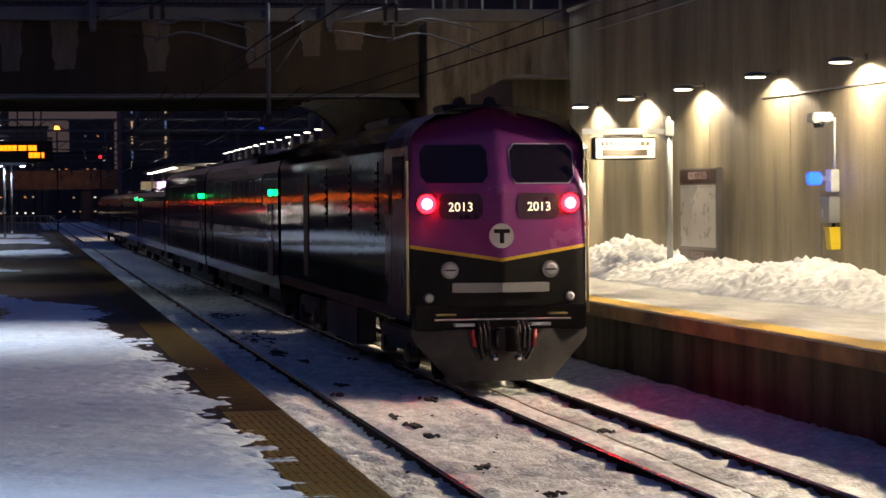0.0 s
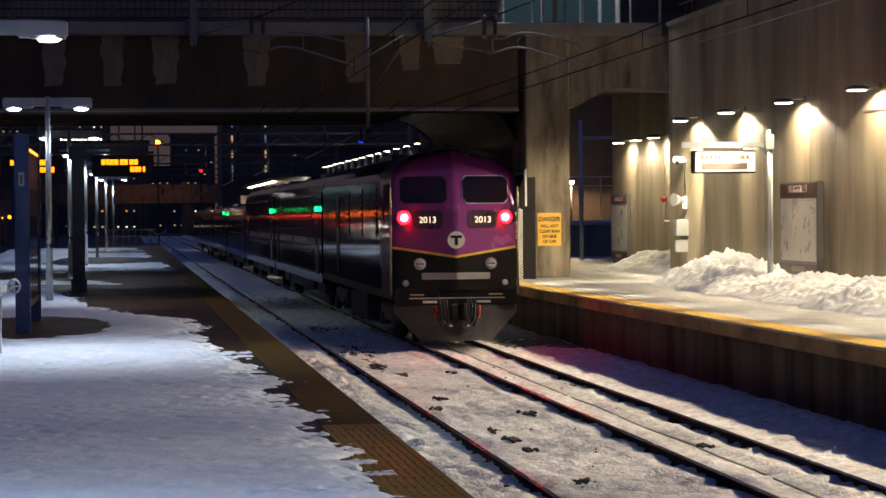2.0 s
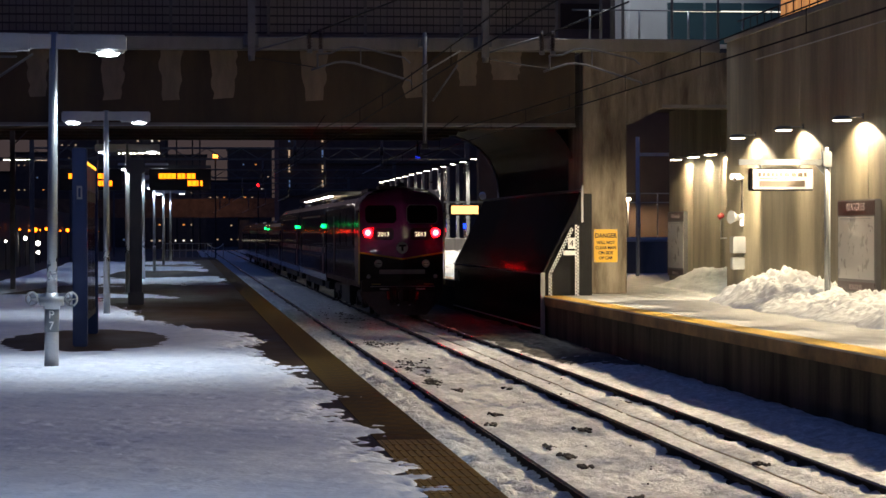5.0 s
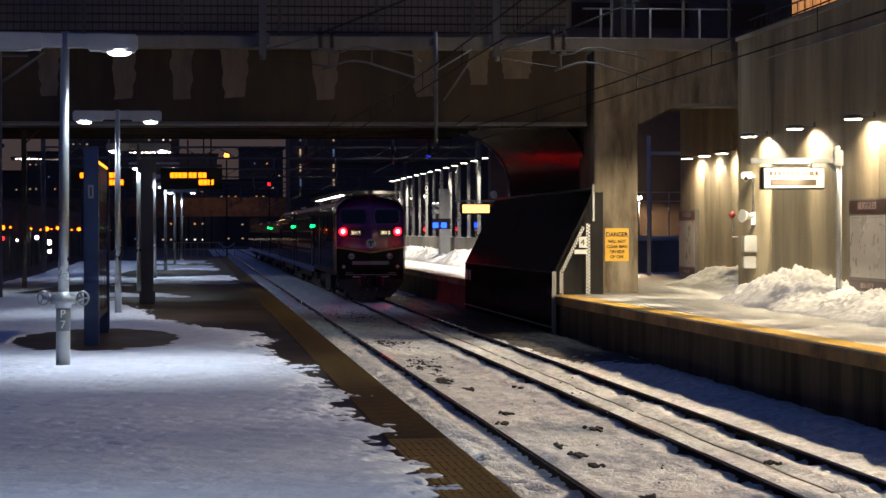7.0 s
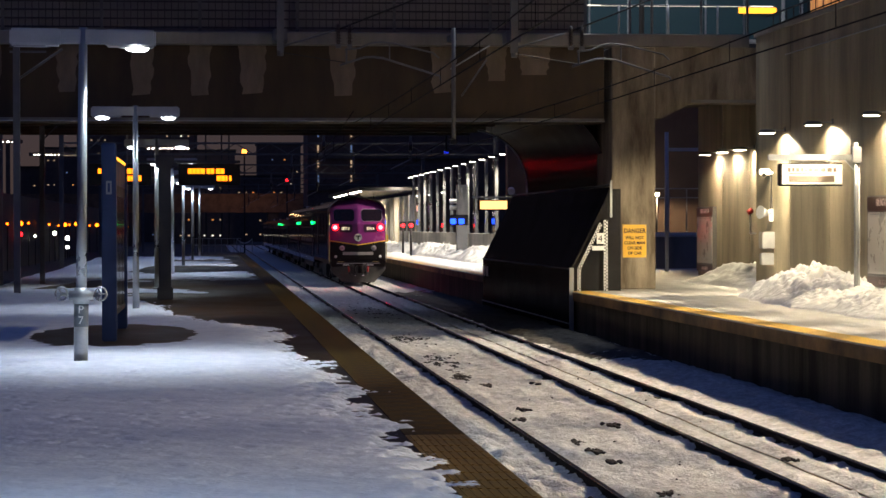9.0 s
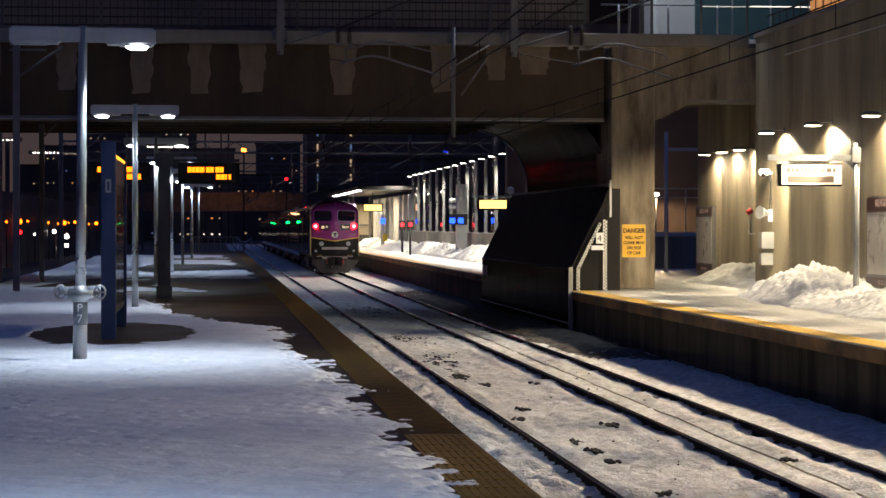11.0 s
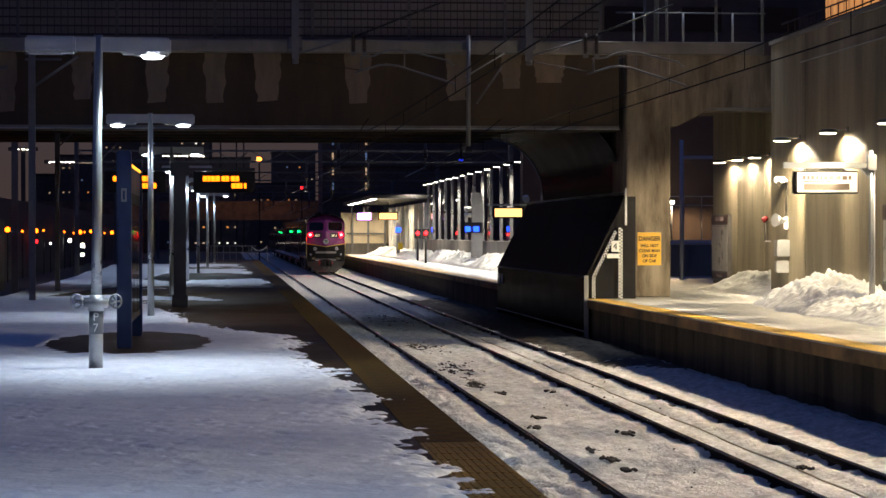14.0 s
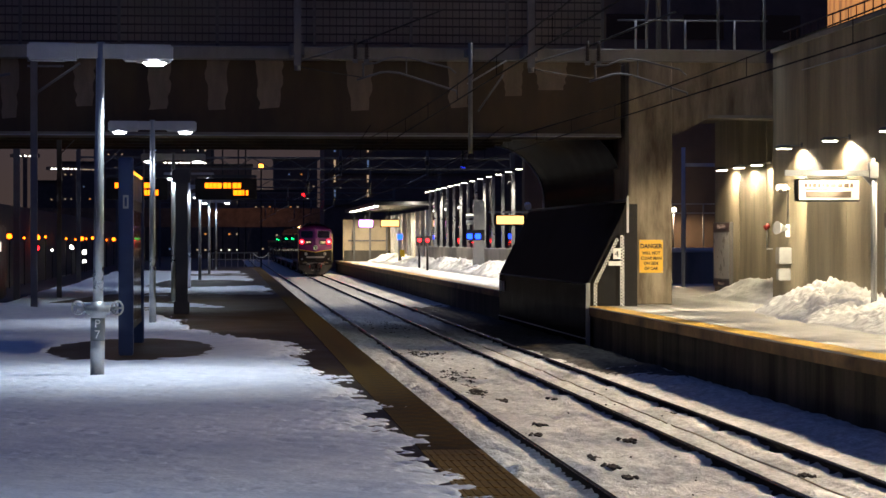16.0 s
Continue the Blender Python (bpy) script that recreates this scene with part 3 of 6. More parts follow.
# ---- the black screen beside the track ----
def screen():
    y0, y1 = 72.9, 97.0
    t = thing("screen_wall", "glossy black enclosure leaning back from the track under the bridge", "screen wall", (0, 0, 0))
    a, b, c = (11.08, 0.7), (12.12, 2.78), (12.30, 3.25)
    part("lower_panel", prism(B(), [(11.08, GROUND - 0.1), (11.12, GROUND - 0.1), (11.14, 0.7), (11.08, 0.7)], y0, y1), M_GLOSSBLACK, t)
    part("sloped_panel", prism(B(), [a, (11.14, 0.7), (12.18, 2.78), b], y0, y1), M_GLOSSBLACK, t)
    part("upper_panel", prism(B(), [b, (12.18, 2.78), (12.36, 3.25), c], y0, y1), M_GLOSSBLACK, t)
    part("end_panel", prism(B(), [(11.16, 0.01), (12.72, 0.01), (12.72, 3.2), (12.34, 3.2), (12.16, 2.75), (11.16, 0.7)], y0 + 0.45, y0 + 0.5), M_GLOSSBLACK, t)
    part("top_rail", cyl(B(), (12.3, y0, 3.3), (12.3, y1, 3.3), 0.04, 8), M_DARK, t)
    for i in range(24):
        part("rail_slat", box(B(), 12.285, 12.315, y0 + 0.5 + i, y0 + 0.55 + i, 3.0, 3.3), M_DARK, t)
    part("corner_post", box(B(), 11.03, 11.16, y0 - 0.02, y0 + 0.05, GROUND, 0.74), M_STEEL, t, "galvanised corner post")
    part("lower_rail", cyl(B(), (11.04, y0, -1.0), (11.04, y1, -1.0), 0.02, 6), M_STEEL, t)
    part("knee_rail", cyl(B(), (11.07, y0, 0.7), (11.07, y1, 0.7), 0.025, 6), M_DARK, t)
    for n, (p, q, w) in enumerate((((11.28, 0.02), (11.28, 0.74), 0.10), ((11.28, 0.72), (11.98, 2.14), 0.10), ((12.11, 0.02), (12.11, 2.22), 0.12))):
        p, q = Vector((p[0], 0, p[1])), Vector((q[0], 0, q[1]))
        d = (q - p)
        L = d.length
        d.normalize()
        s = Vector((d.z, 0, -d.x)) * w
        strip = part("hazard_strip", prism(B(), [(p.x, p.z), (p.x + s.x, p.z + s.z), (q.x + s.x, q.z + s.z), (q.x, q.z)], y0 - 0.01, y0 + 0.02), M_WHITE, t, "white hazard strip with black chequers")
        k = 0
        m = B()
        while k * 0.1 < L - 0.05:
            for side in (0, 1):
                u = p + d * (k * 0.1 + 0.05 * side) + s * (0.1 + 0.45 * side)
                v = u + d * 0.05
                prism(m, [(u.x, u.z), (u.x + s.x * 0.4, u.z + s.z * 0.4), (v.x + s.x * 0.4, v.z + s.z * 0.4), (v.x, v.z)], y0 - 0.015, y0 - 0.008)
            k += 1
        part("chequers", m, M_BLACK, strip)
    part("cross_bar", box(B(), 11.74, 12.12, y0 - 0.012, y0 + 0.03, 1.28, 1.42), M_WHITE, t)
    pl = part("number_plate", box(B(), 11.88, 12.10, y0 - 0.04, y0 - 0.015, 1.48, 1.82), M_WHITE, t, "white plate with a black numeral")
    lettering("4", 0.28, (11.99, y0 - 0.045, 1.55), M_BLACK, pl)
    part("rail_end_post", box(B(), 12.31, 12.37, y0 - 0.03, y0 + 0.03, 2.3, 3.45), M_STEEL, t, "pale upright at the rail end")
    for y in (95.2, 96.2):
        part("reflector", box(B(), 11.04, 11.058, y - 0.25, y + 0.25, 0.02, 0.42), M_WHITE, t, "white reflective patch")


def lettering(text, size, at, material, parent, turn=0.0, name="lettering", squeeze=1.0, bold=0.0):
    """Raised letters that face -y, centred on at, base line at its height."""
    c = bpy.data.curves.new("text", "FONT")
    c.body, c.size, c.extrude, c.align_x, c.offset = text, size, 0.004, "CENTER", bold
    o = new("text", c)
    bpy.context.view_layer.update()
    me = bpy.data.meshes.new_from_object(o.evaluated_get(bpy.context.evaluated_depsgraph_get()))
    bpy.data.objects.remove(o)
    me.transform(pose(0, 0, 0, 90, 0, 0) @ Matrix.Diagonal((squeeze, 1, 1, 1)))
    me.transform(pose(*at, 0, 0, turn))
    me.materials.clear()
    me.materials.append(material)
    ob = new(name, me)
    ob.parent = parent
    return ob


screen()

# ---- snow banks ----
def snow_bank(name, x0, x1, y0, y1, height, seed, label, nx=44, per=0.13):
    def h(X, Y):
        u = (X - x0) / (x1 - x0)
        k = rough_noise(X * 0.3, Y, 1.7, seed)
        ridge = np.clip(u * (0.95 + 1.3 * k), 0, 1) ** 0.9
        end = np.clip((Y - y0) / 1.5, 0, 1) ** 0.6 * np.clip((y1 - Y) / 1.5, 0, 1) ** 0.6
        lump = 1 - 2 * np.abs(rough_noise(X + 0.3 * Y, Y - 0.2 * X, 0.75, seed + 1) - 0.5)
        small = 1 - 2 * np.abs(rough_noise(X - 0.5 * Y, Y + 0.4 * X, 0.33, seed + 2) - 0.5)
        Z = height * ridge * end * (0.35 + 0.5 * k + 0.38 * (lump - 0.5) + 0.30 * (small - 0.5) + 0.16 * (rough_noise(X, Y, 0.14, seed + 3) - 0.5)) + 0.06 * np.clip(u * 8, 0, 1) * end
        return np.where(u < 0.04, -0.02, Z)
    o = new(name, relief(lin(x0, x1, nx), lin(y0, y1, int((y1 - y0) / per)), h))
    o.data.materials.append(M_BANK)
    tagged(o, label, "snow bank")


def wall_bank():
    """The long heap against the wall: its crest rises and falls along the wall."""
    def h(X, Y):
        foot = np.interp(Y, [36, 42, 48, 56, 63, 67, 70], [14.6, 14.5, 14.15, 14.25, 14.6, 15.0, 15.9]) + 0.35 * (rough_noise(X * 0.2, Y, 0.9, 71) - 0.5) + 0.18 * (rough_noise(X, Y, 0.3, 75) - 0.5)
        crest = np.interp(Y, [36, 40, 44, 47.5, 50, 52.5, 54.5, 56.5, 57.4, 59, 61, 63.5, 65.5, 67.5, 69, 69.8], [0.4, 0.5, 0.54, 0.72, 0.46, 0.54, 0.58, 0.38, 0.42, 0.70, 0.86, 1.0, 0.84, 0.56, 0.28, 0.0])
        u = (X - foot) / 1.7
        rise = np.clip(u, 0, 1)
        rise = rise * (1.75 - 0.75 * rise)
        back = 1 - 0.18 * np.clip((X - 16.3) / 0.45, 0, 1)
        block = np.abs(rough_noise(X + 0.3 * Y, Y - 0.2 * X, 0.55, 72) - 0.5) + 0.6 * np.abs(rough_noise(X - 0.5 * Y, Y + 0.4 * X, 0.26, 73) - 0.5)
        fine = rough_noise(X, Y, 0.11, 74) - 0.5
        Z = crest * rise * back * (1.08 - 0.75 * block) + (0.11 * fine + 0.10 * (rough_noise(X, Y, 0.22, 76) - 0.5)) * np.clip(u * 3, 0, 1) * np.clip(crest * 2, 0, 1)
        return np.where(u < 0.0, -0.02, Z + 0.03 * (u > 0.0))
    o = new("snow_bank", relief(lin(13.7, WALL - 0.01, 76), lin(36, 70, 620), h))
    o.data.materials.append(M_BANK)
    tagged(o, "long lumpy shovelled snow bank heaped along the wall", "snow bank")


wall_bank()
snow_bank("snow_bank", 17.0, 19.78, 73.5, 86, 0.62, 41, "small heap of shovelled snow in the wall recess", 34)
snow_bank("snow_bank", 16.3, 17.6, 104, 111.9, 0.5, 43, "small heap of snow by the low wall", 20)
snow_bank("snow_bank", 14.2, 15.95, 128, 176, 0.8, 51, "shovelled snow bank along the low platform wall", 34, 0.14)
snow_bank("snow_bank", 13.6, 15.95, 182, 236, 0.8, 61, "shovelled snow bank under the lit wall", 30, 0.2)
cap = B()
q = random.Random(8)
for i in range(24):
    x = 14.6 + i * 0.3
    box(cap, x, x + 0.31, 112.03, 112.47, 1.495, 1.6 + 0.08 * q.random() + 0.06 * math.sin(i))
solo("wall_snow", bevel(cap, 0.05, 2), M_BANK, "snow lying along the low wall's top", "snow")


# ---- lights ----
WARM, COOL = (1.0, 0.84, 0.57), (0.73, 0.85, 0.95)


def wall_light():
    t = thing("wall_light", "round downlight on a bracket glowing warm white on the concrete wall", "wall light", (0, 0, -50), "lights along the wall")
    part("housing", cyl(B(), (0, 0, 0.02), (0, 0, 0.09), 0.25, 20, 0.16), M_GREYSTEEL, t)
    part("rim", cyl(B(), (0, 0, -0.02), (0, 0, 0.03), 0.265, 20), M_GREYSTEEL, t)
    part("lens", cyl(B(), (0, 0, -0.035), (0, 0, -0.021), 0.21, 20), M_LAMP, t, "glowing lens")
    part("arm", cyl(B(), (0, 0, 0.07), (0.55, 0, 0.07), 0.014, 8), M_STEEL, t)
    part("wall_plate", box(B(), 0.52, 0.55, -0.06, 0.06, 0.02, 0.16), M_GREYSTEEL, t)
    return t


proto = wall_light()
first = True
for y in (68.4, 63.0, 57.3, 51.35, 45.7, 40.05, 34.4, 28.75, 23.1, 17.45):
    copy_thing(proto, pose(16.20, y, 4.77))
    spot(16.23, y, 4.72, 730, WARM, 152, 0.14, (0, -17), size=0.1)
    spot(16.18, y, 4.70, 4700, (1.0, 0.86, 0.63), 52, 0.6, (0, 58), 0.12)    # added second spot for the fixture's throw across the tracks
# extra spot off the fixtures, added to brighten the pier and danger sign
spot(15.87, 66.8, 4.69, 2700, WARM, 76, 0.5, (52, 8), 0.12)
for y in (91.7, 88.5, 85.5):
    copy_thing(proto, pose(19.24, y, 4.83))
    spot(19.27, y, 4.78, 620, WARM, 152, 0.12, (0, -13), size=0.1)
for o in (*proto.children_recursive, proto):
    bpy.data.objects.remove(o)


def lamp_post(x, y, label, number=False, h=5.0, lean=0.0):
    t = thing("lamp_post", label, "lamp post", (x, y, 0), "lamp posts along the platform")
    t.matrix_world = pose(x, y, 0, 0, lean, 0)
    part("pole", cyl(B(), (0, 0, 0), (0, 0, h), 0.085, 20, 0.062), M_POST, t, "pale galvanised round pole")
    part("base_plate", cyl(B(), (0, 0, 0), (0, 0, 0.03), 0.16, 16), M_STEEL, t)
    part("cross_arm", box(B(), -0.6, 0.6, -0.05, 0.05, h - 0.24, h - 0.03), M_PALE, t)
    for s in (-1, 1):
        head = part("lamp_head", bevel(box(B(), s * 0.7 - 0.37, s * 0.7 + 0.37, -0.17, 0.17, h - 0.28, h - 0.03), 0.03), M_PALE, t, "boxy pale lamp head")
        part("reflector", box(B(), s * 0.78 - 0.24, s * 0.78 + 0.24, -0.13, 0.13, h - 0.295, h - 0.279), M_STEEL, head)
        if s == 1 or not number:
            part("lens", bevel(cyl(B(), (s * 0.8, 0, h - 0.34), (s * 0.8, 0, h - 0.294), 0.13, 16, 0.18), 0.008, 1), M_LAMPC, head, "glowing white lens")
    if number:
        st = part("standpipe", cyl(B(), (0, 0, 0.0), (0, 0, 1.05), 0.105, 20), M_STEEL, t, "thicker grey lower pole")
        part("valve_body", cyl(B(), (-0.18, -0.05, 1.02), (0.18, -0.05, 1.02), 0.075, 14), M_STEEL, st)
        part("valve_neck", cyl(B(), (0, -0.02, 0.9), (0, -0.02, 1.14), 0.125, 16, 0.10), M_STEEL, st)
        for s in (-1, 1):
            w = B()
            bmesh.ops.create_circle(w, segments=4, radius=0.01)
            bmesh.ops.delete(w, geom=list(w.verts), context="VERTS")
            for i in range(14):
                a, b = 2 * math.pi * i / 14, 2 * math.pi * (i + 1) / 14
                cyl(w, (s * 0.29 + 0.085 * math.cos(a), -0.1, 1.05 + 0.10 * math.sin(a)), (s * 0.29 + 0.085 * math.cos(b), -0.1, 1.05 + 0.10 * math.sin(b)), 0.016, 6)
            for i in range(3):
                a = 2 * math.pi * i / 3
                cyl(w, (s * 0.29, -0.1, 1.05), (s * 0.29 + 0.08 * math.cos(a), -0.1, 1.05 + 0.09 * math.sin(a)), 0.012, 6)
            cyl(w, (s * 0.17, -0.05, 1.02), (s * 0.29, -0.1, 1.05), 0.03, 8)
            part("handwheel", w, M_STEEL, st)
        sign = part("number_band", cyl(B(), (0, 0, 0.56), (0, 0, 0.93), 0.108, 20), M_BAND, st, "dull grey band with white figures")
        lettering("P", 0.17, (0, -0.113, 0.76), M_WHITE, sign)
        lettering("7", 0.17, (0, -0.113, 0.60), M_WHITE, sign)
    return t


lamp_post(-1.95, 35.6, "galvanised lamp post with twin heads and a standpipe valve", True, lean=0.6)
spot(-1.1, 35.6, 4.6, 760, COOL, 124, 0.75, size=0.16)
for x, y in ((-1.86, 58.4), (-1.85, 80), (-1.7, 102), (-1.5, 124), (-1.2, 146), (-0.9, 168)):
    lamp_post(x, y, "galvanised lamp post with twin glowing heads")
    for s in (-0.8, 0.8):
        spot(x + s, y, 4.62, 210 if y < 75 else 300, COOL, 112 if y < 75 else 142, 0.6 if y < 75 else 0.4, size=0.16)
# the row goes on behind the camera's side
lamp_post(-1.97, 12.8, "galvanised lamp post with twin glowing heads")
for s in (-0.8, 0.8):
    spot(-1.97 + s, 12.8, 4.62, 820, (0.58, 0.75, 0.97), 134, 0.9, size=0.16)


# ---- things on the near platform ----
def info_stand():
    t = thing("information_stand", "tall dark blue information stand with glass map cases", "information stand", (-1.83, 42.6, 0))
    for y in (0.13, 5.4):
        part("leg", bevel(box(B(), -0.13, 0.13, y - 0.13, y + 0.13, 0, 3.53 if y < 1 else 3.4), 0.02), M_BLUE, t, "dark blue square leg")
    body = part("case", bevel(box(B(), -0.09, 0.09, 0.26, 5.27, 0.42, 3.35), 0.015), M_DARK, t)
    for i in range(3):
        part("glass_pane", box(B(), 0.091, 0.101, 0.38 + i * 1.64, 1.9 + i * 1.64, 0.55, 2.6), M_DARKGLASS, body, "dark reflecting map pane")
    part("header", box(B(), 0.091, 0.099, 0.38, 5.18, 2.8, 3.25), M_BLUE, body)
    part("light_strip", box(B(), 0.1, 0.112, 0.4, 5.1, 3.26, 3.31), M_AMBERDIM, body, "glowing amber strip")
    tag = part("badge", box(B(), -0.05, 0.05, -0.006, 0.0, 2.62, 2.86), M_STEEL, t)
    part("badge_stripe", box(B(), -0.02, 0.02, -0.01, -0.006, 2.66, 2.82), M_BLUE, tag)


info_stand()


def led_rows(parent, x0, x1, y, z0, z1, material, seed, rows=2):
    """Two rows of unreadable glowing dashes."""
    q = random.Random(seed)
    hgt = (z1 - z0) / rows
    for k in range(rows):
        x = x0 + q.uniform(0.02, 0.15) + (0.0 if k else 0.58 * (x1 - x0))
        while x < x1 - (0.05 if not k else 0.2):
            w = q.uniform(0.05, 0.13)
            part("led_bar", box(B(), x, min(x + w, x1), y - 0.006, y, z0 + k * hgt + 0.12 * hgt, z0 + (k + 1) * hgt - 0.15 * hgt), material, parent, "glowing amber bar of writing")
            x += w + q.choice((0.012, 0.012, 0.05))


def led_post():
    t = thing("departure_sign", "two-armed departure display with glowing amber text on a dark column", "departure sign", (-1.32, 67, 0))
    part("column", bevel(box(B(), -0.17, 0.17, -0.17, 0.17, 0, 3.75), 0.03), M_COLUMN, t, "dark grey square column")
    part("base", bevel(box(B(), -0.22, 0.22, -0.22, 0.22, 0, 0.35), 0.02), M_COLUMN, t)
    part("cap", bevel(box(B(), -0.26, 0.26, -0.2, 0.2, 3.68, 4.05), 0.02), M_COLUMN, t)
    part("arm", box(B(), -2.1, 2.1, -0.05, 0.05, 3.82, 3.9), M_COLUMN, t)
    for s in (-1, 1):
        c = part("display", bevel(box(B(), s * 1.24 - 0.86, s * 1.24 + 0.86, -0.15, 0.15, 3.2, 3.8), 0.02), M_BLACK, t, "black display box")
        led_rows(c, s * 1.24 - 0.66, s * 1.24 + 0.62, -0.153, 3.3, 3.7, M_AMBER, 5 + s)


led_post()

# ---- things on the far platform ----
def hanging_sign():
    t = thing("platform_sign", "backlit white platform sign hung from a steel cantilever arm", "sign", (0.17, 57.8, 0))
    part("post", cyl(B(), (15.78, 0, 0), (15.78, 0, 4.1), 0.055, 14), M_STEEL, t, "slim steel post")
    part("arm", box(B(), 13.55, 15.8, -0.06, 0.06, 3.66, 3.80), M_STEEL, t)
    part("gusset", prism(B(), [(15.5, 3.66), (15.76, 3.66), (15.76, 3.36)], -0.03, 0.03), M_STEEL, t)
    part("knuckle", bevel(box(B(), 15.66, 15.9, -0.09, 0.09, 3.6, 4.0), 0.02), M_STEEL, t)
    for x in (14.1, 15.1):
        part("hanger", cyl(B(), (x, 0, 3.57), (x, 0, 3.67), 0.025, 8), M_STEEL, t)
    b = part("sign_box", bevel(box(B(), 13.8, 15.42, -0.11, 0.11, 3.02, 3.58), 0.02), M_BLACK, t)
    part("face", box(B(), 13.88, 15.40, -0.116, -0.109, 3.06, 3.55), M_SIGNFACE, b, "glowing white face")
    for x0, x1, z0, z1 in ((14.05, 15.2, 3.12, 3.27), (14.05, 14.75, 3.31, 3.34)):
        part("writing_bar", box(B(), x0, x1, -0.121, -0.116, z0, z1), M_SIGNTEXT, b, "unreadable grey line of writing")
    q = random.Random(4)
    x = 14.02
    while x < 15.2:
        w = q.uniform(0.05, 0.14)
        part("writing_bar", box(B(), x, x + w, -0.121, -0.116, 3.37, 3.47), M_SIGNTEXT, b, "unreadable pale line of writing")
        x += w + 0.04
    part("conduit", cyl(B(), (15.86, 0, 0.3), (15.86, 0, 3.6), 0.02, 8), M_PALE, t)


hanging_sign()


def board(x, y0, y1, z0, z1, text):
    t = thing("station_board", "tall grey station map case with a maroon header on the wall", "notice board", (x, 0, 0))
    part("case", bevel(box(B(), -0.16, 0, y0, y1, z0, z1), 0.02), M_CASE, t)
    part("glazed_map", box(B(), -0.168, -0.16, y0 + 0.09, y1 - 0.09, z0 + 0.34, z1 - 0.42), M_MAP, t, "pale grey glazed map")
    part("rail", box(B(), -0.175, -0.16, y0 + 0.3, y1 - 0.3, z1 - 0.48, z1 - 0.46), M_STEEL, t)
    h = part("header", box(B(), -0.17, -0.155, y0 + 0.03, y1 - 0.03, z1 - 0.38, z1 - 0.04), M_MAROON, t, "maroon header with pale station name")
    f = part("footer", box(B(), -0.17, -0.155, y0 + 0.03, y1 - 0.03, z0 + 0.03, z0 + 0.27), M_MAROON, t, "maroon footer")
    for pp, z, s in ((h, z1 - 0.27, 0.26), (f, z0 + 0.08, 0.18)):
        w = lettering(text, s, (0, 0, 0), M_MAUVE, pp)
        w.data.transform(pose(-0.176, (y0 + y1) / 2, z, 0, 0, -90) @ Matrix.Diagonal((1.5, 1, 1, 1)))


board(WALL, 55.8, 59.1, 0.48, 2.79, "RUGGLES")
board(19.8, 92.06, 95.2, 0.2, 2.8, "RUGGLES")


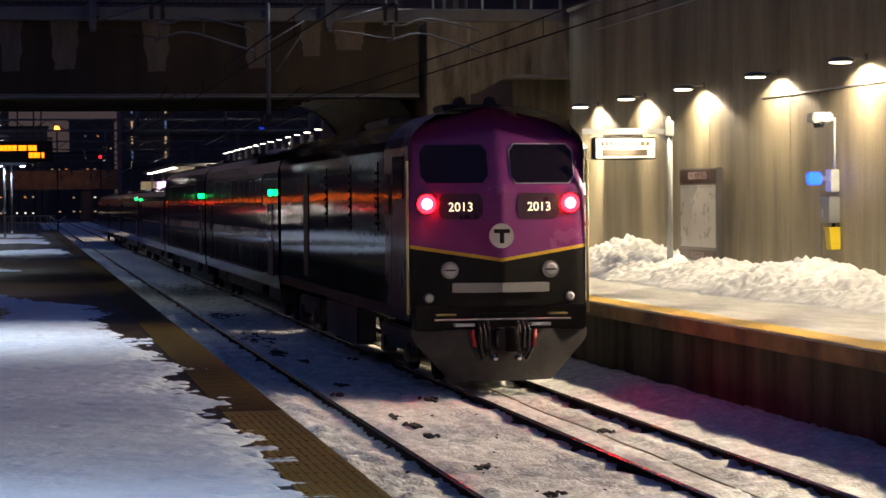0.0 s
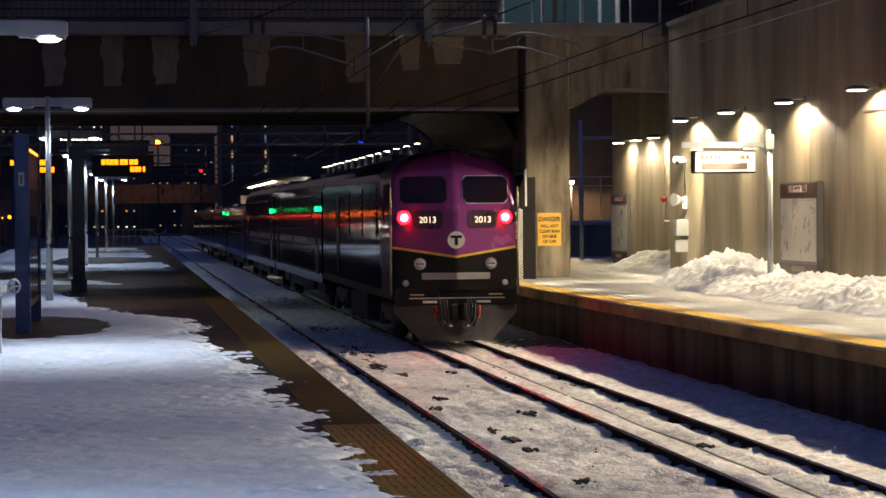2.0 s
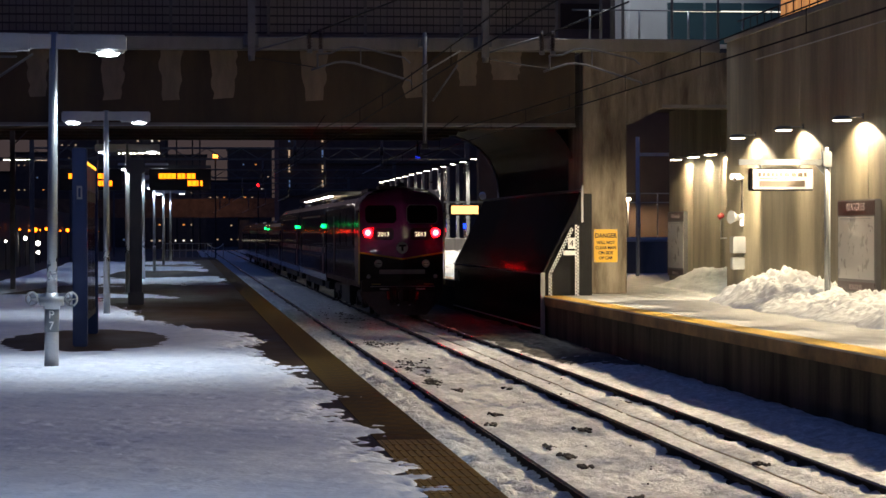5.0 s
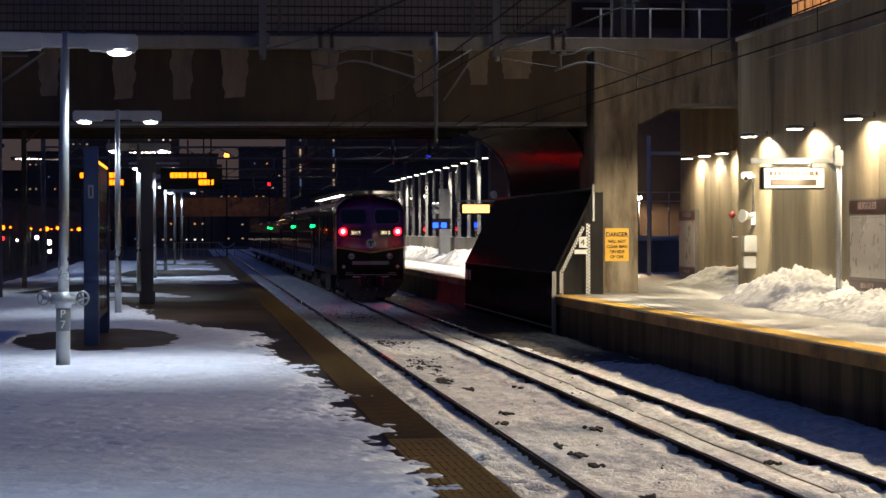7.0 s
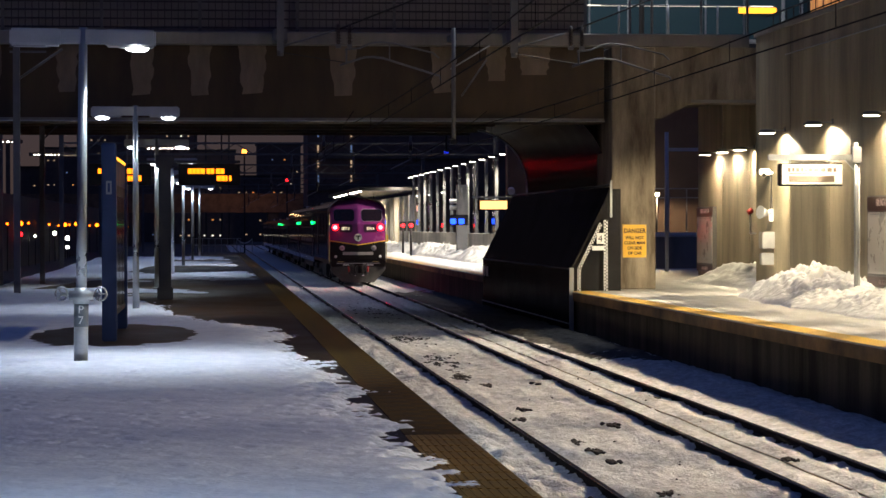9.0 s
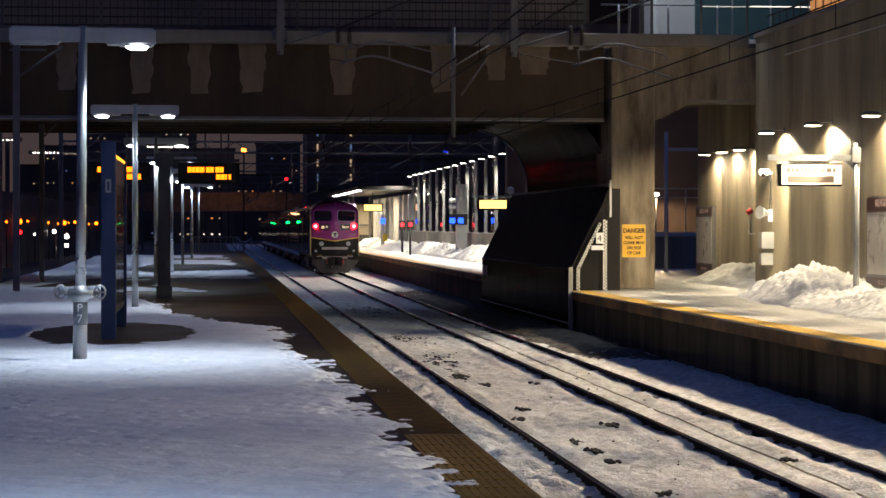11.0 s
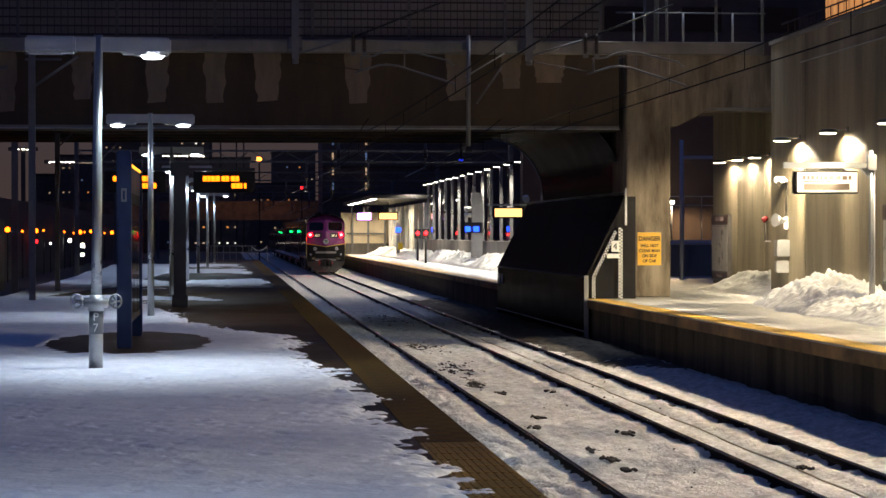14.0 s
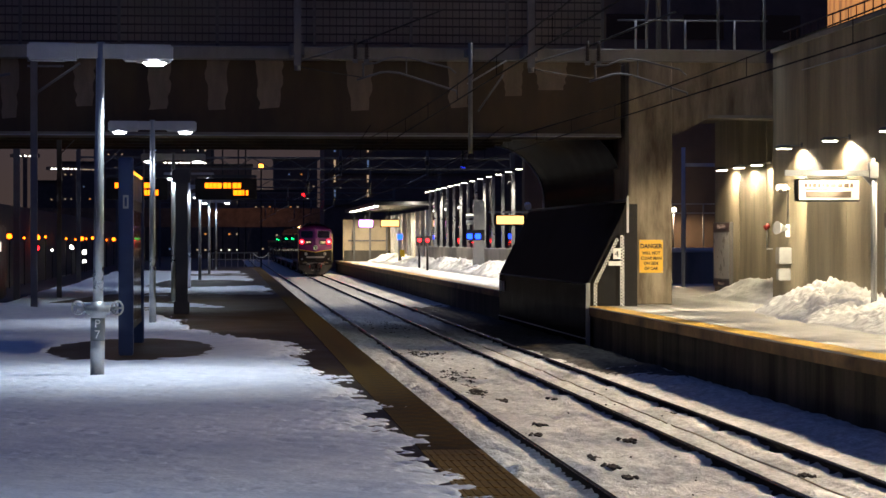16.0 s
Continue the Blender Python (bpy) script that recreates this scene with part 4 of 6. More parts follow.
def wall_kit():
    y = 70.0
    c = thing("security_camera", "white security camera bracketed to the wall end", "camera", (WALL, y, 3.62))
    part("housing", bevel(box(B(), -0.42, -0.08, -0.12, 0.12, -0.06, 0.12), 0.03), M_WHITE, c)
    part("bracket", cyl(B(), (-0.15, 0, 0.0), (0, 0, 0.0), 0.04, 8), M_WHITE, c)
    part("eye", cyl(B(), (-0.3, -0.14, -0.08), (-0.3, -0.05, -0.02), 0.06, 10), M_BLACK, c)
    part("cable", cyl(B(), (-0.03, 0, -0.05), (-0.08, 0, -1.1), 0.015, 6), M_BLACK, c)
    part("cable", cyl(B(), (-0.03, 0.15, -0.05), (-0.02, 0, -1.1), 0.015, 6), M_BLACK, c)
    s = thing("loudspeaker", "grey horn loudspeaker on the wall end", "loudspeaker", (WALL, y, 2.42))
    part("horn", cyl(B(), (-0.42, -0.14, 0.02), (-0.18, -0.02, 0), 0.2, 16, 0.08), M_STEEL, s)
    part("driver", cyl(B(), (-0.2, -0.02, 0), (-0.06, 0.02, 0), 0.09, 12), M_STEEL, s)
    part("bracket", box(B(), -0.12, 0, -0.05, 0.05, -0.25, 0.12), M_PALE, s)
    for z0, z1, w in ((1.35, 1.85, 0.27), (0.86, 1.22, 0.17)):
        b = thing("junction_box", "grey steel junction box on the wall end", "junction box", (WALL, y, 0))
        part("case", bevel(box(B(), -0.36, 0, -w, w, z0, z1), 0.015), M_STEEL, b)
        part("door", box(B(), -0.375, -0.36, -w + 0.04, w - 0.04, z0 + 0.04, z1 - 0.04), M_STEEL, b)
    # emergency telephone column
    e = thing("help_point", "emergency help point with a blue beacon on the wall", "help point", (WALL, 47.6, 0))
    part("beacon", bevel(box(B(), -0.62, -0.34, -0.13, 0.13, 2.3, 2.56), 0.04), M_BLUELAMP, e, "glowing blue beacon")
    part("beacon_arm", box(B(), -0.34, 0, -0.06, 0.06, 2.38, 2.48), M_STEEL, e)
    part("upper_box", bevel(box(B(), -0.18, 0, -0.22, 0.16, 2.15, 2.62), 0.015), M_PALE, e)
    d = part("lower_box", bevel(box(B(), -0.24, 0, -0.25, 0.35, 1.5, 2.05), 0.015), M_STEEL, e, "grey steel cabinet")
    part("lock", box(B(), -0.25, -0.24, 0.12, 0.2, 1.62, 1.8), M_PALE, d)
    part("conduit", cyl(B(), (-0.06, -0.1, 2.6), (-0.06, -0.1, 3.7), 0.025, 8), M_PALE, e)
    part("stem", cyl(B(), (-0.08, -0.05, 1.4), (-0.08, -0.05, 1.5), 0.04, 8), M_DARK, e)
    y2 = thing("salt_box", "yellow plastic box hung on the wall", "box", (WALL, 47.5, 0))
    part("body", bevel(prism(B(), [(-0.2, 0.94), (0, 0.94), (0, 1.38), (-0.24, 1.38)], -0.17, 0.17), 0.015), M_SAFETY, y2)
    part("lid", box(B(), -0.26, 0, -0.18, 0.18, 1.38, 1.41), M_SAFETY, y2)
    c2 = thing("security_camera", "white twin security camera under a conduit on the wall", "camera", (WALL, 47.8, 3.66))
    part("housing", bevel(box(B(), -0.5, -0.05, -0.22, 0.24, -0.06, 0.16), 0.04), M_WHITE, c2)
    for s2 in (-0.12, 0.14):
        part("dome", cyl(B(), (-0.3, s2, -0.16), (-0.3, s2, -0.05), 0.05, 10, 0.09), M_DARK, c2)
    p = thing("wall_pipe", "pale pipe bracket with a red valve on the recess wall", "pipe", (19.8, 84.6, 0))
    part("riser", cyl(B(), (-0.1, 1.2, 1.75), (-0.1, 1.2, 2.5), 0.03, 8), M_PALE, p)
    part("run", cyl(B(), (-0.1, 1.2, 1.75), (-0.1, -1.2, 1.75), 0.03, 8), M_PALE, p)
    part("valve", cyl(B(), (-0.2, 1.2, 2.5), (-0.02, 1.2, 2.62), 0.1, 10), M_REDPAINT, p, "red valve")
    q = thing("conduit_line", "thin steel conduit running along the wall", "conduit", (WALL, 0, 0))
    part("run", cyl(B(), (-0.03, 30, 4.32), (-0.03, 52.5, 4.32), 0.022, 8), M_STEEL, q)
    part("upper_run", cyl(B(), (-0.03, 30, 7.05), (-0.03, 68.3, 7.05), 0.018, 8), M_STEEL, q)


wall_kit()


def danger():
    t = thing("danger_sign", "yellow danger notice plate screwed to the pier", "sign", (13.54, BF - 0.3, 0))
    p = part("plate", bevel(box(B(), -0.385, 0.385, -0.02, 0.0, 1.02, 2.08), 0.006, 1), M_SIGNYELLOW, t)
    lettering("DANGER", 0.205, (0, -0.024, 1.81), M_BLACK, p, squeeze=0.86, bold=0.006)
    for i, line in enumerate(("WILL NOT", "CLEAR MAN", "ON SIDE", "OF CAR")):
        lettering(line, 0.135, (0, -0.024, 1.61 - i * 0.165), M_BLACK, p, squeeze=0.92, bold=0.004)
    for x in (-0.35, 0.35):
        for z in (1.06, 2.04):
            part("screw", cyl(B(), (x, -0.028, z), (x, -0.02, z), 0.014, 8), M_STEEL, p)


danger()
g = thing("side_gate_post", "galvanised steel mast with a cross arm beyond the pier", "mast", (20.1, 104, 0))
part("mast", cyl(B(), (0, 0, 0), (0, 0, 6.2), 0.09, 10), M_PALE, g)
part("arm", box(B(), 0, 2.4, -0.05, 0.05, 5.35, 5.5), M_PALE, g)
g = thing("guard_rail", "steel guard rail along the street behind", "guard rail", (0, 116, 0))
for i in range(12):
    part("post", box(B(), 18 + i * 0.9, 18.06 + i * 0.9, 0, 0.06, -0.05, 3.9), M_STEEL, g)
for z in (3.4, 3.85):
    part("rail", box(B(), 17.9, 28.2, 0, 0.06, z, z + 0.06), M_STEEL, g)
g = thing("street_light", "distant glowing street light behind the railing", "street light", (22.3, 118, 0))
part("mast", cyl(B(), (0, 0, -0.05), (0, 0, 3.6), 0.05, 8), M_DARK, g)
part("lens", cyl(B(), (0, 0, 3.55), (0, 0, 3.7), 0.14, 10), M_LAMP, g)
spot(22.3, 117.9, 3.5, 500, (1.0, 0.7, 0.4), 178, 0.3, size=0.2)
# upper part is added height that hides the sky in the opening
solo("street_wall", box(B(), 15, 34, 120, 121, -0.1, 9.5), M_BROWNWALL, "brown rendered wall of the street behind", "wall", "structure")


def lit_house():
    t = thing("lit_building", "building with a warmly lit slatted glass front above the wall", "building", (0, 0, 0))
    part("wall", box(B(), 18.3, 19.0, 30, 71.5, -0.05, 14), M_CONCDARK, t)
    q = random.Random(9)
    for k, (a, b) in enumerate(((57.5, 71.2), (38.0, 55.0))):
        w = part("window", box(B(), 18.22, 18.3, a, b, 8.0, 10.0), M_DARK, t)
        y = a + 0.1
        while y < b - 0.2:
            d = q.uniform(0.12, 0.4)
            part("pane", box(B(), 18.2, 18.22, y, min(y + d, b), 8.1, 9.9), q.choice((M_WARMPANE, M_WARMPANE, M_WARMDIM)), w)
            y += d + 0.05
    r2 = thing("wall_railing", "dark steel railing along the top of the wall", "railing", (WALL + 0.3, 0, 7.97))
    for i in range(40):
        part("baluster", box(B(), -0.012, 0.012, 38 + i * 0.85, 38.03 + i * 0.85, 0, 0.55), M_DARK, r2)
    for z in (0.12, 0.5):
        part("rail", box(B(), -0.02, 0.02, 38, 72, z, z + 0.04), M_DARK, r2)


lit_house()


# ---- overhead line ----
def bracket(x, y, label):
    t = thing("catenary_bracket", label, "catenary bracket", (x, y, 0), "overhead line brackets")
    part("drop_post", box(B(), -0.11, 0.11, -0.11, 0.11, 7.5, 10.6), M_BRACKET, t, "square drop post")
    part("foot", cyl(B(), (0, 0, 7.35), (0, 0, 7.55), 0.1, 10), M_BRACKET, t)
    part("base_plate", box(B(), -0.22, 0.22, 0.11, BF - 0.35 - y, 7.84, 8.2), M_BRACKET, t)
    part("stay_tube", cyl(B(), (0.1, 0, 7.66), (1.75, 0, 8.16), 0.035, 8), M_BRACKET, t)
    part("upper_stay", cyl(B(), (1.75, 0, 8.16), (4.6, 0, 9.3), 0.03, 8), M_DARK, t)
    for k, dx in enumerate((1.8, 2.15)):
        ins = part("insulator", cyl(B(), (dx, 0, 7.72), (dx, 0, 8.35), 0.06, 10), M_INSUL, t, "ribbed dark insulator")
        for j in range(6):
            part("shed", cyl(B(), (dx, 0, 7.78 + j * 0.09), (dx, 0, 7.80 + j * 0.09), 0.11, 10), M_INSUL, ins)
        part("clamp", box(B(), dx - 0.08, dx + 0.08, -0.06, 0.06, 7.6, 7.72), M_BRACKET, t)
    part("drop_rod", cyl(B(), (2.05, 0, 7.6), (2.05, 0, 7.1), 0.03, 8), M_BRACKET, t)
    part("lower_arm", tube(B(), [(1.85, 0, 7.07), (2.25, 0, 7.2), (2.6, 0, 7.31), (2.85, 0, 7.33), (3.2, 0, 7.29), (4.85, 0, 6.78), (4.98, 0, 6.74), (5.0, 0, 6.62)], 0.035), M_BRACKET, t, "bent grey steel tube")
    part("upper_arm", tube(B(), [(2.0, 0, 7.55), (2.45, 0, 7.6), (2.8, 0, 7.75), (3.1, 0, 7.8), (3.5, 0, 7.76), (4.75, 0, 7.47), (4.95, 0, 7.3)], 0.03), M_BRACKET, t, "bent grey steel tube")
    part("hanger", cyl(B(), (3.4, 0, 7.77), (3.4, 0, 7.23), 0.02, 6), M_BRACKET, t)
    part("cross_tie", cyl(B(), (0.1, 0, 7.45), (2.0, 0, 7.15), 0.015, 6), M_DARK, t)


bracket(2.13, 74, "galvanised overhead line bracket hung from the bridge front")
bracket(9.48, 74.2, "galvanised overhead line bracket hung beside the pier")
t = thing("drop_tube", "slim grey overhead line drop tube at the bridge", "catenary tube", (7.6, 74.6, 0))
part("tube", cyl(B(), (0, 0, 4.7), (0, 0, 8.3), 0.07, 10), M_BRACKET, t)
part("collar", cyl(B(), (0, 0, 7.2), (0, 0, 7.35), 0.1, 10), M_BRACKET, t)
part("fixing", box(B(), -0.12, 0.12, 0.06, 0.86, 7.9, 8.1), M_BRACKET, t)
part("bright_brace", cyl(B(), (-0.1, 0, 7.0), (1.15, 0, 7.75), 0.025, 8), M_STEEL, t)
part("brace", cyl(B(), (0.25, 0, 6.15), (1.05, 0, 7.3), 0.03, 8), M_BRACKET, t)
part("foot_clamp", box(B(), -0.1, 0.1, -0.1, 0.1, 4.62, 4.8), M_DARK, t)
t = thing("catenary_mast", "grey steel mast with a braced arm beside the bridge", "mast", (-5.95, 73.6, 0))
part("mast", box(B(), -0.1, 0.1, -0.1, 0.1, 0, 7.7), M_BRACKET, t)
part("arm", box(B(), -0.2, 1.0, -0.06, 0.06, 7.55, 7.68), M_BRACKET, t)
part("upper_arm", box(B(), -0.2, 0.9, -0.05, 0.05, 7.38, 7.44), M_BRACKET, t)
part("brace", cyl(B(), (0.1, 0, 6.6), (1.4, 0, 7.5), 0.04, 8), M_BRACKET, t)
t = thing("soffit_conduit", "thin steel conduit under the bridge edge", "conduit", (0, 0, 0))
part("run", cyl(B(), (-30, BF - 0.16, 5.40), (12.6, BF - 0.16, 5.40), 0.02, 8), M_STEEL, t)
part("run", cyl(B(), (-30, BF + 1.72, 5.62), (10.4, BF + 1.72, 5.62), 0.03, 8), M_STEEL, t)
for x0 in (4.16, 8.12):
    t = thing("overhead_wire", "thin dark overhead contact line above the track", "wire", (x0, 0, 0), "overhead lines")
    part("contact_wire", cyl(B(), (0, 20, 4.62), (0, 420, 4.62), 0.012, 6), M_WIRE, t)
    for k in range(8):
        a, b = 20 + k * 50, 70 + k * 50
        sag = [(0, a + (b - a) * i / 10, 4.9 + (0.55 if k else 0.2) * (i / 5 - 1) ** 2) for i in range(11)]
        part("messenger_wire", tube(B(), sag, 0.012, 5), M_WIRE, t)
    for k in range(40):
        y = 24 + k * 6.4
        part("dropper", cyl(B(), (0, y, 4.62), (0, y, 4.95), 0.008, 4), M_WIRE, t)


def gantry(y):
    t = thing("catenary_gantry", "dark steel overhead line gantry spanning the tracks", "gantry", (0, y, 0), "gantries beyond the bridge")
    for x in (-9.5, 18.2):
        part("mast", box(B(), x - 0.14, x + 0.14, -0.14, 0.14, GROUND - 0.1, 8.0), M_GREYSTEEL, t)
    m = B()
    box(m, -9.5, 18.2, -0.1, 0.1, 6.6, 6.72)
    box(m, -9.5, 18.2, -0.1, 0.1, 7.3, 7.42)
    for i in range(25):
        cyl(m, (-9.5 + i * 1.1, 0, 6.7 if i % 2 else 7.35), (-8.4 + i * 1.1, 0, 7.35 if i % 2 else 6.7), 0.03, 5)
    part("lattice_beam", m, M_GREYSTEEL, t)
    for x in (4.16, 8.12):
        part("drop_arm", cyl(B(), (x + 0.9, 0, 6.6), (x + 0.9, 0, 5.0), 0.06, 8), M_GREYSTEEL, t)
        part("register_arm", cyl(B(), (x + 0.9, 0, 5.1), (x, 0, 4.66), 0.025, 6), M_STEEL, t)
        part("insulator", cyl(B(), (x + 0.9, 0, 5.5), (x + 0.9, 0, 5.9), 0.1, 8), M_INSUL, t)


for y in (108, 152, 205, 262, 330):
    gantry(y)


# added lamps above the view that brighten the buses, railing and fence
def unseen_bridge_lamp(x, watts):
    t = thing("street_light", "added unseen street lamp that brightens the road bridge", "street light", (x, BF + 0.9, 8.22))
    part("mast", cyl(B(), (0, 0, 0), (0, 0, 8), 0.09, 10, 0.06), M_GREYSTEEL, t)
    part("arm", cyl(B(), (0, 0, 7.9), (0, 1.6, 8.3), 0.05, 8), M_GREYSTEEL, t)
    part("head", bevel(box(B(), -0.15, 0.15, 1.5, 2.3, 8.2, 8.35), 0.03), M_GREYSTEEL, t)
    part("lens", box(B(), -0.12, 0.12, 1.55, 2.2, 8.17, 8.199), M_LAMPC, t)
    spot(x, BF + 2.0, 16.3, watts, (0.85, 0.92, 1.0), 92, 0.4, size=0.2)


unseen_bridge_lamp(14.0, 2400)
unseen_bridge_lamp(-9.0, 450)

# ---- far part of the platform, beyond the bridge ----
def windscreen():
    w = solo("platform_low_wall", bevel(box(B(), 16.0, 16.3, 122, 191, 0, 1.6), 0.02, 1), M_CONC, "low concrete wall under the pole screen", "wall", "structure")
    t = thing("pole_screen", "row of tall pale steel posts with lamps on the low wall", "screen", (16.12, 0, 0))
    for i in range(14):
        y = 124 + i * 5.1
        part("post", box(B(), -0.09, 0.09, y - 0.09, y + 0.09, 1.6, 6.0), M_POST, t)
        part("foot", box(B(), -0.15, 0.15, y - 0.15, y + 0.15, 1.6, 1.66), M_STEEL, t)
        part("lamp", bevel(box(B(), -0.45, 0.1, y - 0.14, y + 0.14, 5.98, 6.1), 0.02), M_DARK, t)
        part("lens", box(B(), -0.42, -0.12, y - 0.11, y + 0.11, 5.955, 5.979), M_LAMPW, t, "glowing lens")
        if i % 2 == 0:
            part("glass_panel", box(B(), 0.0, 0.02, y + 0.3, y + 2.4, 1.7, 5.8), M_DARKGLASS, t, "dark glass panel")
    for y in (132, 147, 162, 178, 196, 216):
        spot(15.3, y, 5.6, 1700, (1.0, 0.9, 0.74), 170, 0.3, size=0.3)
        spot(15.25, y, 5.6, 2000, (1.0, 0.9, 0.76), 70, 0.5, (0, 50), size=0.3)
    for y in (206, 224, 234):
        spot(13.6, y, 4.85, 1800, (1.0, 0.85, 0.6), 170, 0.3, size=0.3)
    tower = thing("lift_pylon", "grey steel pylon with blue emergency beacons", "pylon", (15.2, 147, 0))
    part("pylon", bevel(box(B(), -0.05, 0.62, -0.3, 0.3, 0, 4.6), 0.02), M_STEEL, tower)
    part("beacon_box", box(B(), -0.5, 0.62, -0.42, -0.31, 2.1, 2.75), M_DARK, tower)
    for x in (-0.32, 0.2):
        part("beacon", bevel(box(B(), x - 0.17, x + 0.17, -0.5, -0.42, 2.18, 2.5), 0.03), M_BLUELAMP, tower, "glowing blue beacon")
    for z in (3.2, 3.6):
        part("camera", cyl(B(), (-0.5, -0.1, z), (-0.05, -0.1, z), 0.14, 10), M_WHITE, tower)
    s = thing("departure_sign", "amber departure display hung over the far platform", "departure sign", (0, 108.5, 0))
    c = part("display", bevel(box(B(), 12.15, 13.6, -0.14, 0.14, 2.75, 3.25), 0.02), M_BLACK, s)
    part("face", box(B(), 12.25, 13.5, -0.146, -0.139, 2.82, 3.2), M_LEDFACE, c, "bright amber display")
    part("bracket", box(B(), 11.9, 14.6, -0.05, 0.05, 3.33, 3.42), M_STEEL, s)
    part("post", box(B(), 14.4, 14.55, -0.07, 0.07, 0, 3.9), M_STEEL, s)
    part("lamp", cyl(B(), (13.7, -0.2, 3.6), (13.7, 0.0, 3.7), 0.16, 10), M_WHITE, s)
    for x, y in ((13.8, 165), (14.6, 182)):
        g = thing("signal_lamp", "small red signal lamp on a post", "signal", (x, y, 0))
        part("post", cyl(B(), (0, 0, 0), (0, 0, 2.0), 0.08, 8), M_DARK, g)
        part("lens", cyl(B(), (0, -0.14, 2.1), (0, -0.06, 2.1), 0.14, 10), M_REDLAMP, g, "glowing red lens")
        part("hood", bevel(box(B(), -0.25, 0.25, -0.06, 0.1, 1.7, 2.4), 0.02), M_DARK, g)
    # lit station front that closes the platform
    b = thing("station_building", "beige lit station wall with a canopy at the platform end", "building", (0, 0, 0))
    part("end_wall", box(B(), 11.5, 17, 240, 240.6, 0, 4.2), M_BEIGE, b)
    part("side_wall", box(B(), 16.3, 16.8, 191, 240, 0, 4.6), M_BEIGE, b)
    for i in range(9):
        part("pilaster", box(B(), 16.0, 16.3, 193 + i * 5.2, 193.6 + i * 5.2, 0, 4.6), M_PALE, b)
    part("canopy", box(B(), 12.0, 17, 196, 246, 5.0, 5.3), M_DARK, b, "dark flat canopy")
    for i in range(8):
        part("canopy_lamp", box(B(), 12.1, 12.5, 199 + i * 5.5, 199.7 + i * 5.5, 4.93, 4.99), M_LAMPW, b, "glowing canopy lamp")
    for x in (12.6, 14.2, 15.9):
        part("column", box(B(), x - 0.1, x + 0.1, 239.4, 239.6, 0, 5.0), M_GREYSTEEL, b)
    part("beam", box(B(), 12, 16, 239.7, 239.9, 2.0, 2.15), M_GREYSTEEL, b)
    part("dado", box(B(), 11.6, 16.3, 239.9, 240, 0, 1.1), M_CONCDARK, b)
    d = thing("display_screen", "small purple glowing information screen", "screen", (0, 225, 0))
    part("case", box(B(), 12.2, 13.7, 0, 0.15, 3.3, 4.1), M_BLACK, d)
    part("face", box(B(), 12.3, 13.6, -0.01, 0, 3.38, 4.02), M_PURPLELED, d, "glowing purple face")
    part("hanger", cyl(B(), (12.9, 0.08, 4.1), (12.9, 0.08, 5.0), 0.04, 6), M_DARK, d)
    d = thing("display_screen", "amber glowing platform display", "screen", (0, 214, 0))
    part("case", box(B(), 13.6, 15.4, 0, 0.15, 3.3, 4.0), M_BLACK, d)
    part("face", box(B(), 13.7, 15.3, -0.01, 0, 3.38, 3.92), M_LEDFACE, d, "glowing amber face")
    part("hanger", cyl(B(), (14.5, 0.08, 4.0), (14.5, 0.08, 5.0), 0.04, 6), M_DARK, d)
    h = thing("help_point", "help point with a blue beacon and a yellow box", "help point", (14.6, 203, 0))
    part("post", box(B(), -0.15, 0.15, -0.1, 0.1, 0, 3.0), M_STEEL, h)
    part("beacon", bevel(box(B(), -0.22, 0.22, -0.3, -0.1, 2.2, 2.6), 0.03), M_BLUELAMP, h, "glowing blue beacon")
    part("box", box(B(), 0.0, 0.4, -0.15, -0.1, 0.7, 1.3), M_SAFETY, h)


windscreen()


